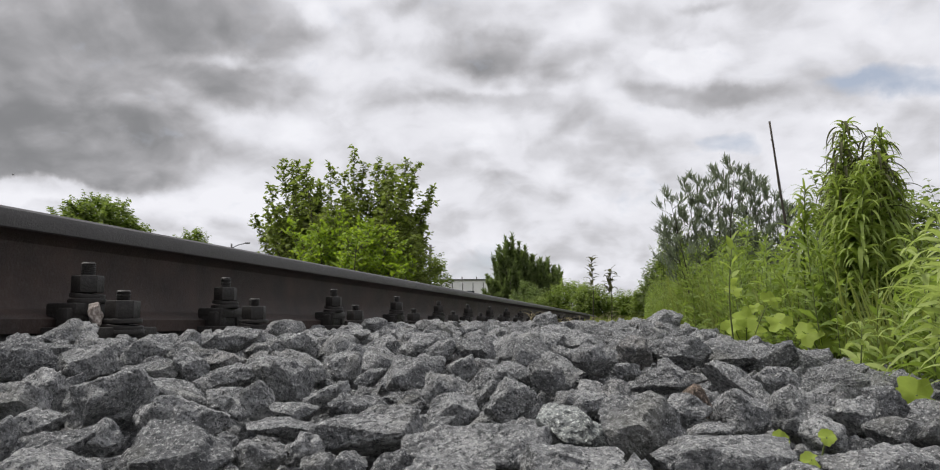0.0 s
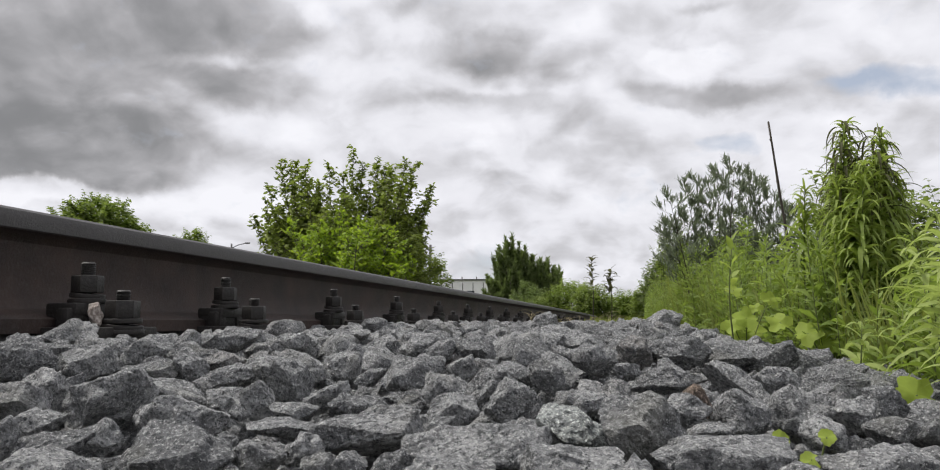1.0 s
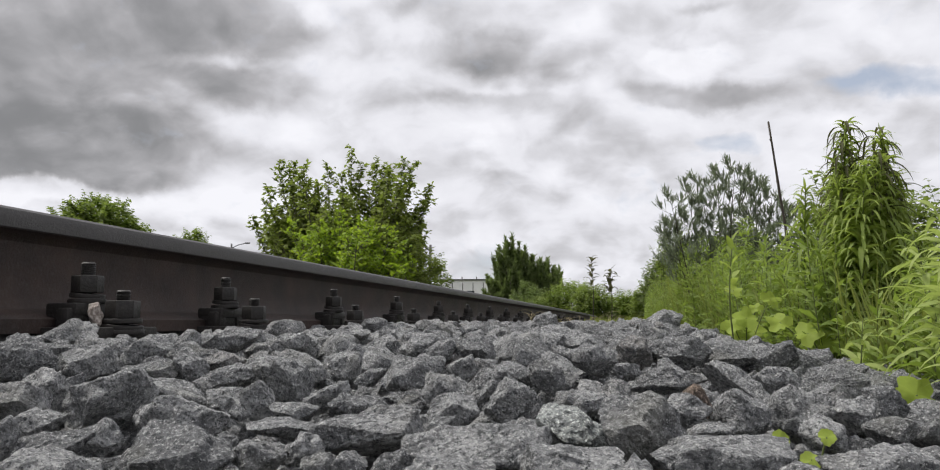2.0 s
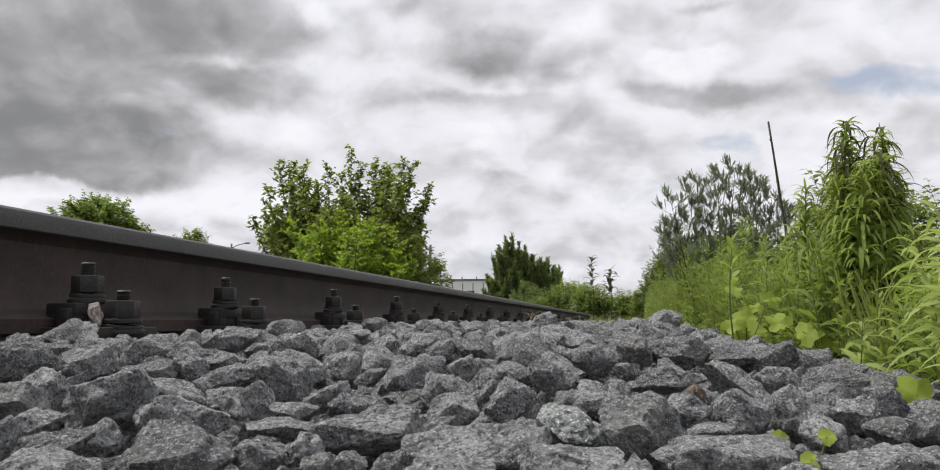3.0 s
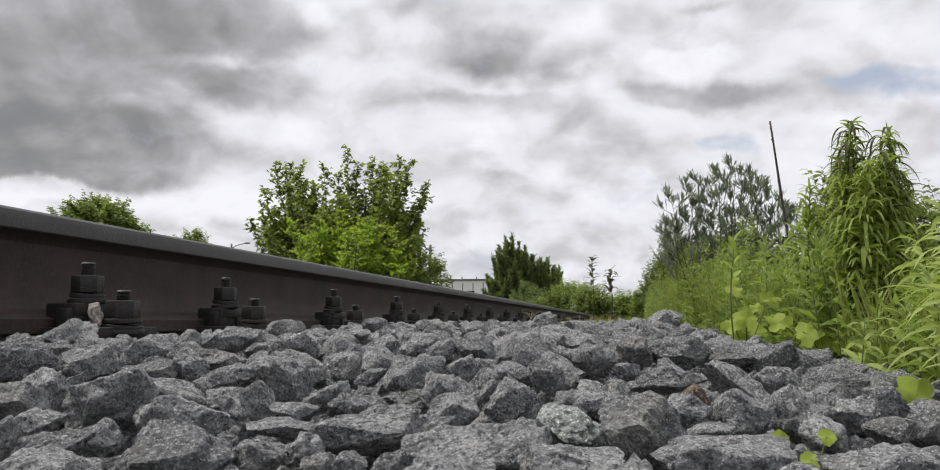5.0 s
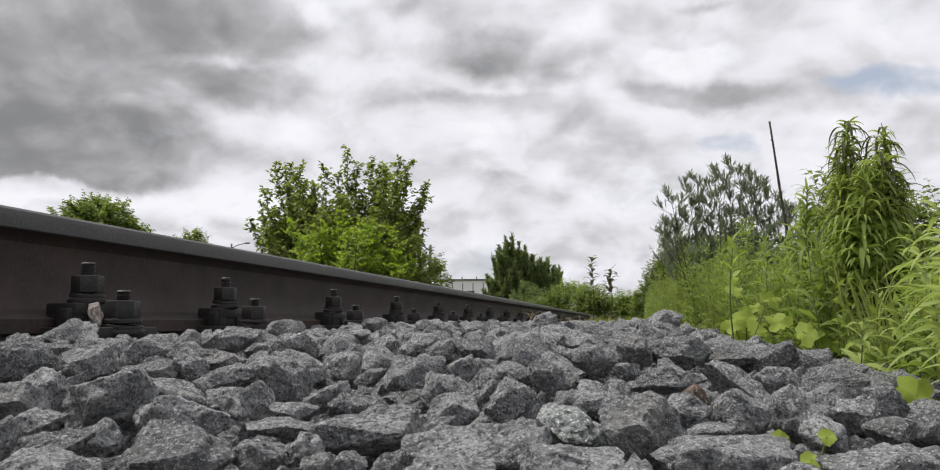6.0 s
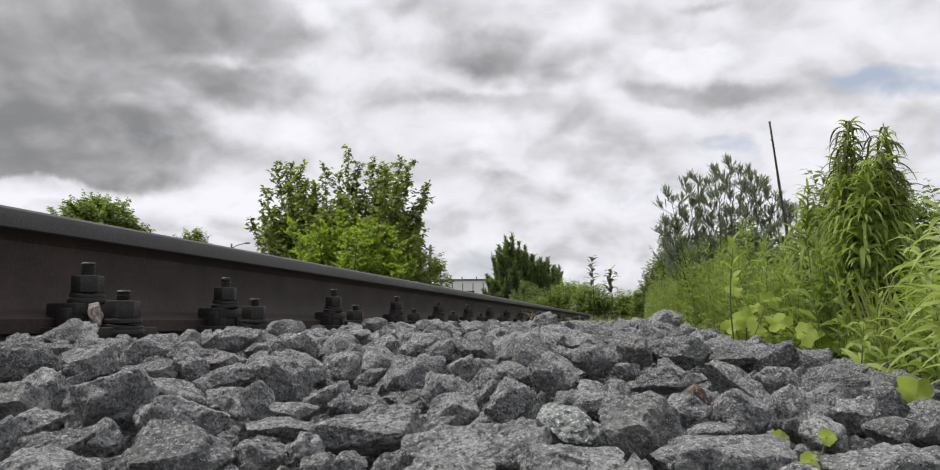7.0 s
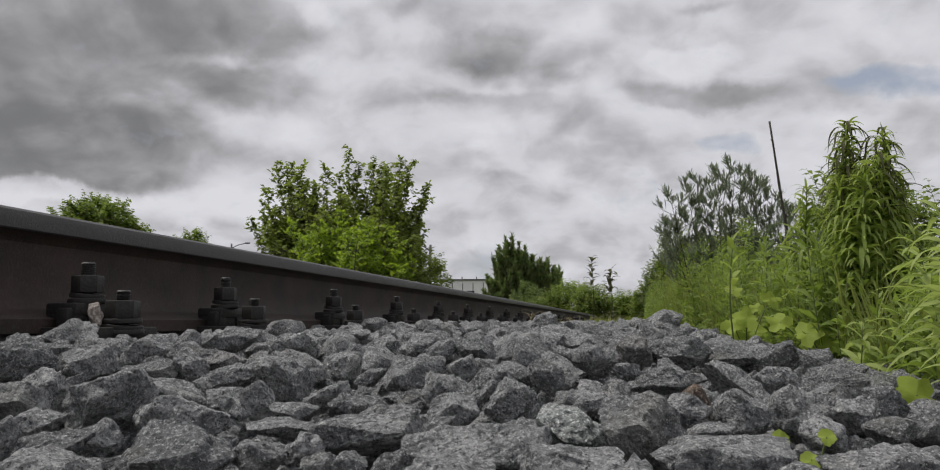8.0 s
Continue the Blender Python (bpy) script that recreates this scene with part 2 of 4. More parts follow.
# ---- mesh helpers ----
class Buf:
    """Vertices and faces of one mesh."""

    def __init__(self):
        self.v, self.f = [], []

    def add(self, verts, faces):
        o = len(self.v)
        self.v.extend(tuple(p) for p in verts)
        self.f.extend(tuple(i + o for i in f) for f in faces)

    def tube(self, points, radii, sides=6):
        pts = [Vector(p) for p in points]
        ring = []
        for i, p in enumerate(pts):
            t = (pts[min(i + 1, len(pts) - 1)] - pts[max(i - 1, 0)]).normalized()
            a = t.cross(Vector((0.31, 0.95, 0.05))).normalized()
            b = t.cross(a)
            ring += [p + radii[i] * (a * math.cos(q) + b * math.sin(q)) for q in (2 * math.pi * j / sides for j in range(sides))]
        n = len(pts)
        faces = [(i * sides + j, i * sides + (j + 1) % sides, (i + 1) * sides + (j + 1) % sides, (i + 1) * sides + j)
                 for i in range(n - 1) for j in range(sides)]
        faces.append(tuple(range((n - 1) * sides, n * sides)))
        self.add(ring, faces)

    def blade(self, base, way, length, width, droop=0.3, segs=3, fold=0.25, wide_at=0.4, spin=0.0):
        """A leaf with a folded midrib that bends under its weight."""
        d = Vector(way).normalized()
        side = d.cross(Vector((0, 0, 1)))
        side = side.normalized() if side.length > 1e-3 else Vector((1, 0, 0))
        if spin:
            side = (side * math.cos(spin) + d.cross(side) * math.sin(spin)).normalized()
        p = Vector(base)
        vs, fs = [], []
        for i in range(segs + 1):
            t = i / segs
            w = width * 0.5 * (math.sin(math.pi * t ** (math.log(0.5) / math.log(wide_at))) ** 0.8 if 0 < t < 1 else (0.12 if t == 0 else 0.02))
            nrm = side.cross(d)
            vs += [p - side * w, p + side * w] if fold is None else [p - side * w + nrm * (fold * w), p, p + side * w + nrm * (fold * w)]
            p = p + d * (length / segs)
            d = (d + Vector((0, 0, -droop / segs * 1.6))).normalized()
        for i in range(segs):
            o = 3 * i
            if fold is None:
                fs.append((2 * i, 2 * i + 1, 2 * i + 3, 2 * i + 2))
                continue
            fs += [(o, o + 1, o + 4, o + 3), (o + 1, o + 2, o + 5, o + 4)]
        self.add(vs, fs)

    def mesh(self, name, material, smooth=True):
        me = bpy.data.meshes.new(name)
        me.from_pydata(self.v, [], self.f)
        me.materials.append(material)
        if smooth:
            me.polygons.foreach_set("use_smooth", [True] * len(me.polygons))
        me.update()
        return me


def child(name, me, parent, m=None, label=""):
    ob = new(name, me)
    ob.parent = parent
    if m is not None:
        ob.matrix_basis = m
    return tagged(ob, label)


def bm_mesh(name, bm, material, smooth_angle=None):
    me = bpy.data.meshes.new(name)
    bmesh.ops.recalc_face_normals(bm, faces=bm.faces)
    bm.to_mesh(me)
    bm.free()
    me.materials.append(material)
    if smooth_angle:
        me.polygons.foreach_set("use_smooth", [True] * len(me.polygons))
        me.set_sharp_from_angle(angle=radians(smooth_angle))
    return me


def box_bm(sx, sy, sz, bevel=0.0, at=(0, 0, 0), bm=None):
    own = bmesh.new()
    bmesh.ops.create_cube(own, size=1.0)
    bmesh.ops.scale(own, vec=(sx, sy, sz), verts=own.verts)
    if bevel:
        bmesh.ops.bevel(own, geom=own.edges[:], offset=bevel, segments=2, affect="EDGES", profile=0.6)
    bmesh.ops.translate(own, vec=at, verts=own.verts)
    if bm is None:
        return own
    tmp = bpy.data.meshes.new("tmp")
    own.to_mesh(tmp)
    own.free()
    bm.from_mesh(tmp)
    bpy.data.meshes.remove(tmp)
    return bm


def prism_bm(sides, radius, height, bevel=0.0, z=0.0, turn=0.0):
    bm = bmesh.new()
    bmesh.ops.create_cone(bm, cap_ends=True, segments=sides, radius1=radius, radius2=radius, depth=height)
    if bevel:
        rim = [e for e in bm.edges if abs(e.verts[0].co.z - e.verts[1].co.z) < 1e-6]
        bmesh.ops.bevel(bm, geom=rim, offset=bevel, segments=2, affect="EDGES", profile=0.5)
    bmesh.ops.rotate(bm, cent=(0, 0, 0), matrix=Matrix.Rotation(turn, 3, "Z"), verts=bm.verts)
    bmesh.ops.translate(bm, vec=(0, 0, z + height / 2), verts=bm.verts)
    return bm


def smooth01(a, b, x):
    t = np.clip((x - a) / (b - a), 0, 1)
    return t * t * (3 - 2 * t)


# ---- ground ----
RAIL_X, RAIL_TOP, RAIL_FOOT = -0.935, 0.475, 0.295


def ballast_top(x, y):
    """Height of the ballast's stone tops."""
    x, y = np.asarray(x, float), np.asarray(y, float)
    z = 0.283 - 0.046 * (1 - smooth01(0.30, 1.05, y)) * smooth01(-0.9, -0.3, x)
    z = z - 0.055 * smooth01(0.02, 0.36, x) - 0.20 * smooth01(0.30, 1.0, x)
    z = z + 0.030 * np.exp(-((x - 0.07) ** 2 / 0.012 + (y - 2.25) ** 2 / 0.05))
    z = z + 0.006 * np.sin(5.1 * x + 1.7 * y) * np.sin(3.3 * y - 2 * x)
    z = z - 0.003 * (1 - smooth01(-0.80, -0.55, x)) * smooth01(0.9, 1.1, y) * (1 - smooth01(1.3, 2.2, y))
    z = z - 0.012 * (1 - smooth01(-0.52, -0.32, x)) * smooth01(0.5, 0.7, y) * (1 - smooth01(1.3, 2.0, y))
    return z - 0.25 * (1 - smooth01(-3.6, -2.6, x))


def ground_height(x, y):
    x, y = np.asarray(x, float), np.asarray(y, float)
    z = 0.12 - 0.12 * smooth01(0.5, 2.2, x)
    return z - 0.12 * (1 - smooth01(-4.0, -2.9, x))


def build_ground():
    b = Buf()
    xs = [-3000, -300, -60, -20, -8, -5, -4, -3.6, -3.3, -3, -2, -1, -0.2, 0.2, 0.5, 0.8, 1.1, 1.5, 1.9, 2.2, 4, 8, 20, 60, 300, 3000]
    ys = [-3000, -300, -60, -20, -8, -3, -1, 0, 1, 2, 4, 7, 12, 20, 40, 80, 300, 1000, 3000]
    X, Y = np.meshgrid(xs, ys)
    Z = ground_height(X, Y) - 0.02
    n = len(xs)
    b.add(np.stack([X.ravel(), Y.ravel(), Z.ravel()], 1).tolist(),
          [(j * n + i, j * n + i + 1, (j + 1) * n + i + 1, (j + 1) * n + i) for j in range(len(ys) - 1) for i in range(n - 1)])
    tagged(new("ground", b.mesh("ground", SOIL)), "dark soil with low green growth beside the track", "ground", kind="structure")


build_ground()


def build_bed():
    b = Buf()
    xs, ys = np.linspace(-3.6, 0.9, 120), np.concatenate([np.linspace(-3, 4, 90), np.linspace(4.3, 60, 60)])
    X, Y = np.meshgrid(xs, ys)
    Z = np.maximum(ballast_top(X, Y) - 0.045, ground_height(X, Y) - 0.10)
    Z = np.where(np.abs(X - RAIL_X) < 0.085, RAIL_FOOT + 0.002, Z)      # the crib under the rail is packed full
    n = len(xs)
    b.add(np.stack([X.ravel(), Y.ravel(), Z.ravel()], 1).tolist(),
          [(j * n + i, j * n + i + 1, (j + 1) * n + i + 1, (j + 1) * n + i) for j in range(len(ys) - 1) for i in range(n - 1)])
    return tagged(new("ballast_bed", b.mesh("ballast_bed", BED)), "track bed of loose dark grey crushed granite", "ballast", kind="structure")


bed = build_bed()


# ---- rail ----
def build_rail():
    thing = tagged(new("rail"), "rusty dark brown steel railway rail with a worn grey head", "rail")
    half = [(0.0, -0.011), (0.075, -0.011), (0.075, 0.010), (0.070, 0.0125), (0.040, 0.018), (0.022, 0.026), (0.012, 0.042), (0.0095, 0.070),
            (0.0095, 0.104), (0.012, 0.128), (0.020, 0.138), (0.0345, 0.1435)]
    cap = [(0.0345, 0.1435), (0.0372, 0.1455), (0.0372, 0.164), (0.0345, 0.172), (0.028, 0.1765), (0.014, 0.179), (0.0, 0.180)]
    ys = [-6, -2] + [0.25 * i for i in range(0, 40)] + [10 + 2 * i for i in range(0, 36)]

    def sweep(name, line, material, label=""):
        prof = line + [(-x, z) for x, z in reversed(line) if x > 1e-6]
        b = Buf()
        n = len(prof)
        for y in ys:
            dx = -0.00045 * max(y - 9, 0) ** 2
            b.v += [(RAIL_X + x + dx, y, RAIL_FOOT + z) for x, z in prof]
        b.f = [(j * n + i, j * n + (i + 1) % n, (j + 1) * n + (i + 1) % n, (j + 1) * n + i) for j in range(len(ys) - 1) for i in range(n)]
        me = b.mesh(name, material)
        me.set_sharp_from_angle(angle=radians(32))
        child(name, me, thing, label=label)
    sweep("web_and_foot", half, RAIL_RUST, "dark brown rusted web and foot")
    sweep("head", cap, HEAD_STEEL, "greyish worn rail head")


build_rail()

SLEEPERS = [0.51, 1.133, 1.573, 2.200, 2.825, 3.465, 4.105, 4.745, 5.385, 6.05, 6.72] + [6.72 + 0.64 * i for i in range(1, 30)]


def build_sleepers():
    bm = box_bm(2.5, 0.24, 0.13, 0.012, (0, 0, -0.085))
    for x in (-0.76, 0.76):
        box_bm(0.33, 0.19, 0.095, 0.01, (x, 0, 0.0225), bm)
    me = bm_mesh("sleeper", bm, CONCRETE, 40)
    for y in SLEEPERS:
        ob = new("sleeper", me)
        ob.matrix_world = pose(RAIL_X - 0.76, y, RAIL_FOOT - 0.088)
        tagged(ob, "grey concrete sleeper buried in the ballast", "sleeper", "sleepers under the rail")


build_sleepers()


def build_fastenings():
    """A clamp bolt on the rail foot and an anchor bolt beside it, on one tie plate."""
    thing = tagged(new("rail_fastening"), "dark oily steel rail fastening with two bolts and nuts", "rail fastening", "fastenings along the rail")
    z0 = RAIL_FOOT - 0.018
    plate = box_bm(0.36, 0.150, 0.016, 0.003, (-0.105, 0, 0.008))
    child("tie_plate", bm_mesh("tie_plate", plate, BOLT_STEEL, 40), thing)
    rib = box_bm(0.020, 0.11, 0.030, 0.004, (0.002, 0, 0.030))
    child("rib", bm_mesh("rib", rib, BOLT_STEEL, 40), thing)
    clip = box_bm(0.056, 0.088, 0.020, 0.005, (-0.010, 0, 0.043))      # an arch: a crown on two legs
    for y in (-0.0335, 0.0335):
        box_bm(0.052, 0.021, 0.022, 0.004, (-0.010, y, 0.026), clip)
    child("clamp", bm_mesh("clamp", clip, BOLT_STEEL, 40), thing)

    def stack(x, z, washers, nut_h, nut_r, end, washer_r):
        base = z
        z += 0.0085 * washers
        b = Buf()
        n = 14
        foot = nut_h - 0.001
        prof = [(0.0105, -0.0085 * washers), (0.0105, foot)] + [(0.0112 if i % 2 else 0.0100, foot + end * i / n) for i in range(n + 1)] + [(0.0085, foot + end + 0.0012)]
        b.tube([(0, 0, h) for _, h in prof], [r for r, _ in prof], 12)
        me = b.mesh("bolt", BOLT_STEEL)
        me.set_sharp_from_angle(angle=radians(50))
        bolt = child("bolt", me, thing, pose(x, 0, z))
        for i in range(washers):
            w = prism_bm(18, washer_r - 0.002 * i, 0.0075, 0.0012, 0)
            bmesh.ops.rotate(w, cent=(0, 0, 0), matrix=Matrix.Rotation(radians(5 if i % 2 else -2), 3, "Y"), verts=w.verts)
            child("washer", bm_mesh("washer", w, BOLT_STEEL, 40), bolt, pose(0, 0, base - z + 0.0085 * i))
        child("nut", bm_mesh("nut", prism_bm(6, nut_r, nut_h, 0.002, 0, 0.25), BOLT_STEEL, 30), bolt)
    stack(0.0, 0.052, 2, 0.027, 0.0240, 0.021, 0.0285)
    stack(0.066, 0.004, 3, 0.027, 0.0255, 0.016, 0.0335)
    first = True
    rng = random.Random(4)
    for y in SLEEPERS[:22]:
        m = pose(-0.84, y, z0, 0, 0, rng.uniform(-4, 4))
        if first:
            thing.matrix_world = m
            first = False
        else:
            copy_thing(thing, m)


build_fastenings()


# ---- ballast stones ----
def ico(sub):
    bm = bmesh.new()
    bmesh.ops.create_icosphere(bm, subdivisions=sub, radius=1.0)
    v = np.array([x.co[:] for x in bm.verts])
    f = np.array([[q.index for q in p.verts] for p in bm.faces])
    bm.free()
    return v / np.linalg.norm(v, axis=1)[:, None], f


ICO = {s: ico(s) for s in (1, 2, 3, 4, 5)}


def stone_shape(seed, sub, ratio=None):
    """A broken stone: flat cleavage faces all round, worn edges, chips and a rough skin; half sizes about 1, 0.8, 0.6, or as ratio says."""
    rs = np.random.RandomState(seed)
    v, f = ICO[sub]
    count = rs.randint(11, 15)
    i = np.arange(count) + 0.5
    tall, angle = 1 - 2 * i / count, i * 2.39996
    flat = np.sqrt(1 - tall ** 2)
    n = np.stack([flat * np.cos(angle), flat * np.sin(angle), tall], 1) + rs.normal(size=(count, 3)) * 0.26
    n = n @ np.linalg.qr(rs.normal(size=(3, 3)))[0]
    n /= np.linalg.norm(n, axis=1)[:, None]
    dist = rs.uniform(0.66, 1.0, count)
    k = rs.uniform(45, 110)
    inv = np.maximum(v @ n.T, 0.02) / dist
    r = (inv ** k).sum(1) ** (-1 / k)
    p = v * np.minimum(r, 1.3)[:, None]
    size = np.abs(p).max(0)
    p = p / size * np.array(ratio if ratio else (1.0, rs.uniform(0.58, 0.90), rs.uniform(0.45, 0.74)))
    off = Vector(rs.uniform(-50, 50, 3))
    octaves = 6 if sub > 4 else 5 if sub > 3 else 3
    d = np.array([noise.fractal(Vector(q) * 2.6 + off, 0.7, 2.1, octaves) for q in p])
    d = 0.105 * (d - d.mean())
    if sub > 3:
        ledge = np.array([noise.noise(Vector((q[0], q[1] * 1.4, q[2] * 2.2)) * 2.3 + off) for q in p])
        d = d - 0.035 * smooth01(0.12, 0.22, ledge) - 0.03 * smooth01(0.34, 0.42, ledge)
    return p + v * d[:, None] * (min(ratio) ** 0.5 if ratio else 1.0), f


def stone_mesh(name, seed, sub, material):
    p, f = stone_shape(seed, sub)
    me = bpy.data.meshes.new(name)
    me.from_pydata(p.tolist(), [], f.tolist())
    me.materials.append(material)
    me.polygons.foreach_set("use_smooth", [True] * len(f))
    me.update()
    me.set_sharp_from_angle(angle=radians(38))
    return me


def pack(x0, x1, y0, y1, fixed, tries, seed, small, large):
    """Drop stones one by one into the bed until it is filled: centre, half size, turn."""
    g = 0.007
    xs, ys = np.arange(x0, x1, g), np.arange(y0, y1, g)
    X, Y = np.meshgrid(xs, ys)
    top = ballast_top(X, Y)
    H = top - 0.058
    rng = random.Random(seed)
    out = []

    def drop(x, y, s, c, z=None, room=0.010):
        i0, i1 = np.searchsorted(xs, (x - s, x + s))
        j0, j1 = np.searchsorted(ys, (y - s, y + s))
        if i1 - i0 < 2 or j1 - j0 < 2:
            return None
        r2 = ((X[j0:j1, i0:i1] - x) ** 2 + (Y[j0:j1, i0:i1] - y) ** 2) / (s * s)
        inside = r2 < 0.75
        h = H[j0:j1, i0:i1]
        if z is None:
            z = np.percentile(h[inside], 72) + 0.62 * c
            if z + 0.85 * c > top[j0:j1, i0:i1].mean() + room:
                return None
        H[j0:j1, i0:i1] = np.where(r2 < 1, np.maximum(h, z + c * np.sqrt(np.maximum(1 - r2, 0)) * 0.9), h)
        return z
    for x, y, z, s, deep, c, *_ in fixed:
        drop(x, y, s * 0.9, c, z)
        out.append((x, y, z, s))
    for n in range(tries):
        x, y = rng.uniform(x0, x1), rng.uniform(y0, y1)
        t = n / tries
        s = rng.uniform(small, large) * (1.0 if rng.random() > t * 0.5 else 0.62)
        if any((x - q[0]) ** 2 + (y - q[1]) ** 2 < (0.95 * q[3] + 0.45 * s) ** 2 for q in out[:len(fixed)]):
            continue
        low = 0.012 * (1 - float(smooth01(0.85, 1.1, y))) * float(smooth01(0.25, 0.32, y))      # between the stones laid by hand
        z = drop(x, y, s * 0.88, s * 0.62, None, rng.uniform(-0.004, 0.016) - low)
        if z is not None:
            out.append((x, y, z, s, rng.gauss(0, 24), rng.gauss(0, 24), rng.uniform(0, 360), rng.randrange(24)))
    return out[len(fixed):]


FIXED = []


def lay(x, y, z, wide, high, lean):
    """A stone of the top layer: its centre, half width across the track, half height and lean."""
    n = len(FIXED)
    wide, high = wide * 1.14, high * 1.16
    FIXED.append((x, y, z, wide, 0.55 * (wide + high), high, (n * 29) % 31 - 15, -lean, 11 + (n * 17) % 31 - 15, n))


lay(-0.585, 0.701, 0.261, 0.0304, 0.0263, 0)
lay(-0.749, 0.979, 0.282, 0.0308, 0.0194, 15)
lay(-0.445, 0.558, 0.246, 0.0166, 0.0175, 0)
lay(-0.441, 0.518, 0.243, 0.0237, 0.0151, -15)
lay(-0.543, 0.742, 0.258, 0.0328, 0.0182, 0)
lay(-0.556, 0.866, 0.267, 0.0294, 0.0182, 15)
lay(-0.454, 0.704, 0.251, 0.0272, 0.0102, 10)
lay(-0.427, 0.729, 0.257, 0.0186, 0.0192, 0)
lay(-0.346, 0.652, 0.250, 0.0298, 0.0113, 18)
lay(-0.411, 0.773, 0.259, 0.0232, 0.0110, 0)
lay(-0.291, 0.654, 0.254, 0.0285, 0.0193, -25)
lay(-0.368, 0.525, 0.242, 0.0323, 0.0213, 8)
lay(-0.356, 0.585, 0.243, 0.0308, 0.0112, -15)
lay(-0.272, 0.565, 0.243, 0.0106, 0.0150, 10)
lay(-0.298, 0.556, 0.240, 0.0087, 0.0066, 0)
lay(-0.288, 0.497, 0.237, 0.0334, 0.0134, -10)
lay(-0.383, 0.474, 0.234, 0.0164, 0.0094, 12)
lay(-0.334, 0.431, 0.229, 0.0232, 0.0077, 8)
lay(-0.310, 0.439, 0.231, 0.0114, 0.0106, 0)
lay(-0.231, 0.382, 0.231, 0.0308, 0.0163, 5)
lay(-0.299, 0.377, 0.226, 0.0234, 0.0074, 0)
lay(-0.236, 0.450, 0.231, 0.0070, 0.0063, 0)
lay(-0.191, 0.398, 0.231, 0.0135, 0.0099, 0)
lay(-0.217, 0.483, 0.234, 0.0268, 0.0067, -5)
lay(-0.231, 0.533, 0.239, 0.0164, 0.0082, 5)
lay(-0.174, 0.418, 0.232, 0.0112, 0.0102, 20)
lay(-0.360, 0.417, 0.231, 0.0069, 0.0138, 0)
lay(-0.605, 0.869, 0.267, 0.0213, 0.0128, 0)
lay(-0.646, 0.844, 0.265, 0.0181, 0.0098, 0)
lay(-0.503, 0.976, 0.278, 0.0270, 0.0154, 10)
lay(-0.516, 1.151, 0.289, 0.0270, 0.0126, 0)
lay(-0.393, 0.894, 0.271, 0.0265, 0.0139, 15)
lay(-0.270, 0.529, 0.237, 0.0074, 0.0054, 0)
lay(-0.256, 0.706, 0.258, 0.0157, 0.0157, 0)
lay(-0.226, 0.680, 0.253, 0.0155, 0.0078, 22)
lay(-0.190, 0.675, 0.255, 0.0213, 0.0132, 0)
lay(-0.476, 1.472, 0.292, 0.0270, 0.0169, 0)
lay(-0.375, 1.493, 0.292, 0.0270, 0.0158, 0)
lay(-0.233, 0.886, 0.272, 0.0187, 0.0160, 20)
lay(-0.204, 0.851, 0.268, 0.0179, 0.0102, 25)
lay(-0.142, 0.611, 0.249, 0.0173, 0.0127, 0)
lay(-0.226, 0.574, 0.243, 0.0194, 0.0084, 22)
lay(-0.198, 0.543, 0.241, 0.0141, 0.0091, 10)
lay(-0.158, 0.506, 0.239, 0.0214, 0.0084, 10)
lay(-0.113, 0.515, 0.242, 0.0137, 0.0137, 30)
lay(-0.116, 0.478, 0.237, 0.0142, 0.0071, 32)
lay(-0.155, 0.462, 0.235, 0.0328, 0.0105, 8)
lay(-0.137, 0.384, 0.230, 0.0099, 0.0075, 0)
lay(-0.115, 0.384, 0.231, 0.0121, 0.0075, 28)
lay(-0.152, 0.381, 0.230, 0.0087, 0.0064, 0)
lay(-0.080, 0.420, 0.236, 0.0363, 0.0123, 3)
lay(-0.086, 0.378, 0.231, 0.0200, 0.0061, 0)
lay(-0.035, 0.461, 0.239, 0.0219, 0.0113, -24)
lay(-0.031, 0.389, 0.234, 0.0228, 0.0084, -8)
lay(-0.081, 0.542, 0.246, 0.0182, 0.0151, 15)
lay(-0.109, 0.634, 0.253, 0.0205, 0.0131, 40)
lay(-0.091, 0.682, 0.255, 0.0110, 0.0080, 0)
lay(-0.070, 0.666, 0.256, 0.0174, 0.0116, -42)
lay(-0.178, 1.674, 0.304, 0.0270, 0.0172, 0)
lay(-0.069, 1.015, 0.274, 0.0295, 0.0147, 5)
lay(-0.038, 0.754, 0.264, 0.0228, 0.0120, -20)
lay(-0.030, 0.552, 0.246, 0.0143, 0.0087, 0)
lay(-0.017, 0.571, 0.247, 0.0147, 0.0082, 40)
lay(-0.010, 0.499, 0.241, 0.0128, 0.0071, 25)
lay(-0.171, 0.866, 0.270, 0.0219, 0.0129, 0)
lay(-0.173, 1.222, 0.271, 0.0270, 0.0216, 0)
lay(-0.152, 0.715, 0.258, 0.0133, 0.0106, 15)
lay(0.072, 2.066, 0.303, 0.0391, 0.0275, 0)
lay(0.040, 0.834, 0.271, 0.0295, 0.0154, -5)
lay(0.088, 0.865, 0.267, 0.0278, 0.0121, 0)
lay(0.135, 0.892, 0.260, 0.0346, 0.0148, 18)
lay(0.114, 0.720, 0.252, 0.0208, 0.0109, 0)
lay(0.024, 0.652, 0.256, 0.0277, 0.0101, 5)
lay(0.076, 0.630, 0.251, 0.0359, 0.0114, -38)
lay(0.064, 0.530, 0.245, 0.0161, 0.0132, -35)
lay(0.039, 0.562, 0.248, 0.0094, 0.0102, 0)
lay(0.027, 0.518, 0.245, 0.0175, 0.0116, 0)
lay(0.099, 0.554, 0.242, 0.0174, 0.0144, -20)
lay(0.147, 0.679, 0.240, 0.0120, 0.0074, 35)
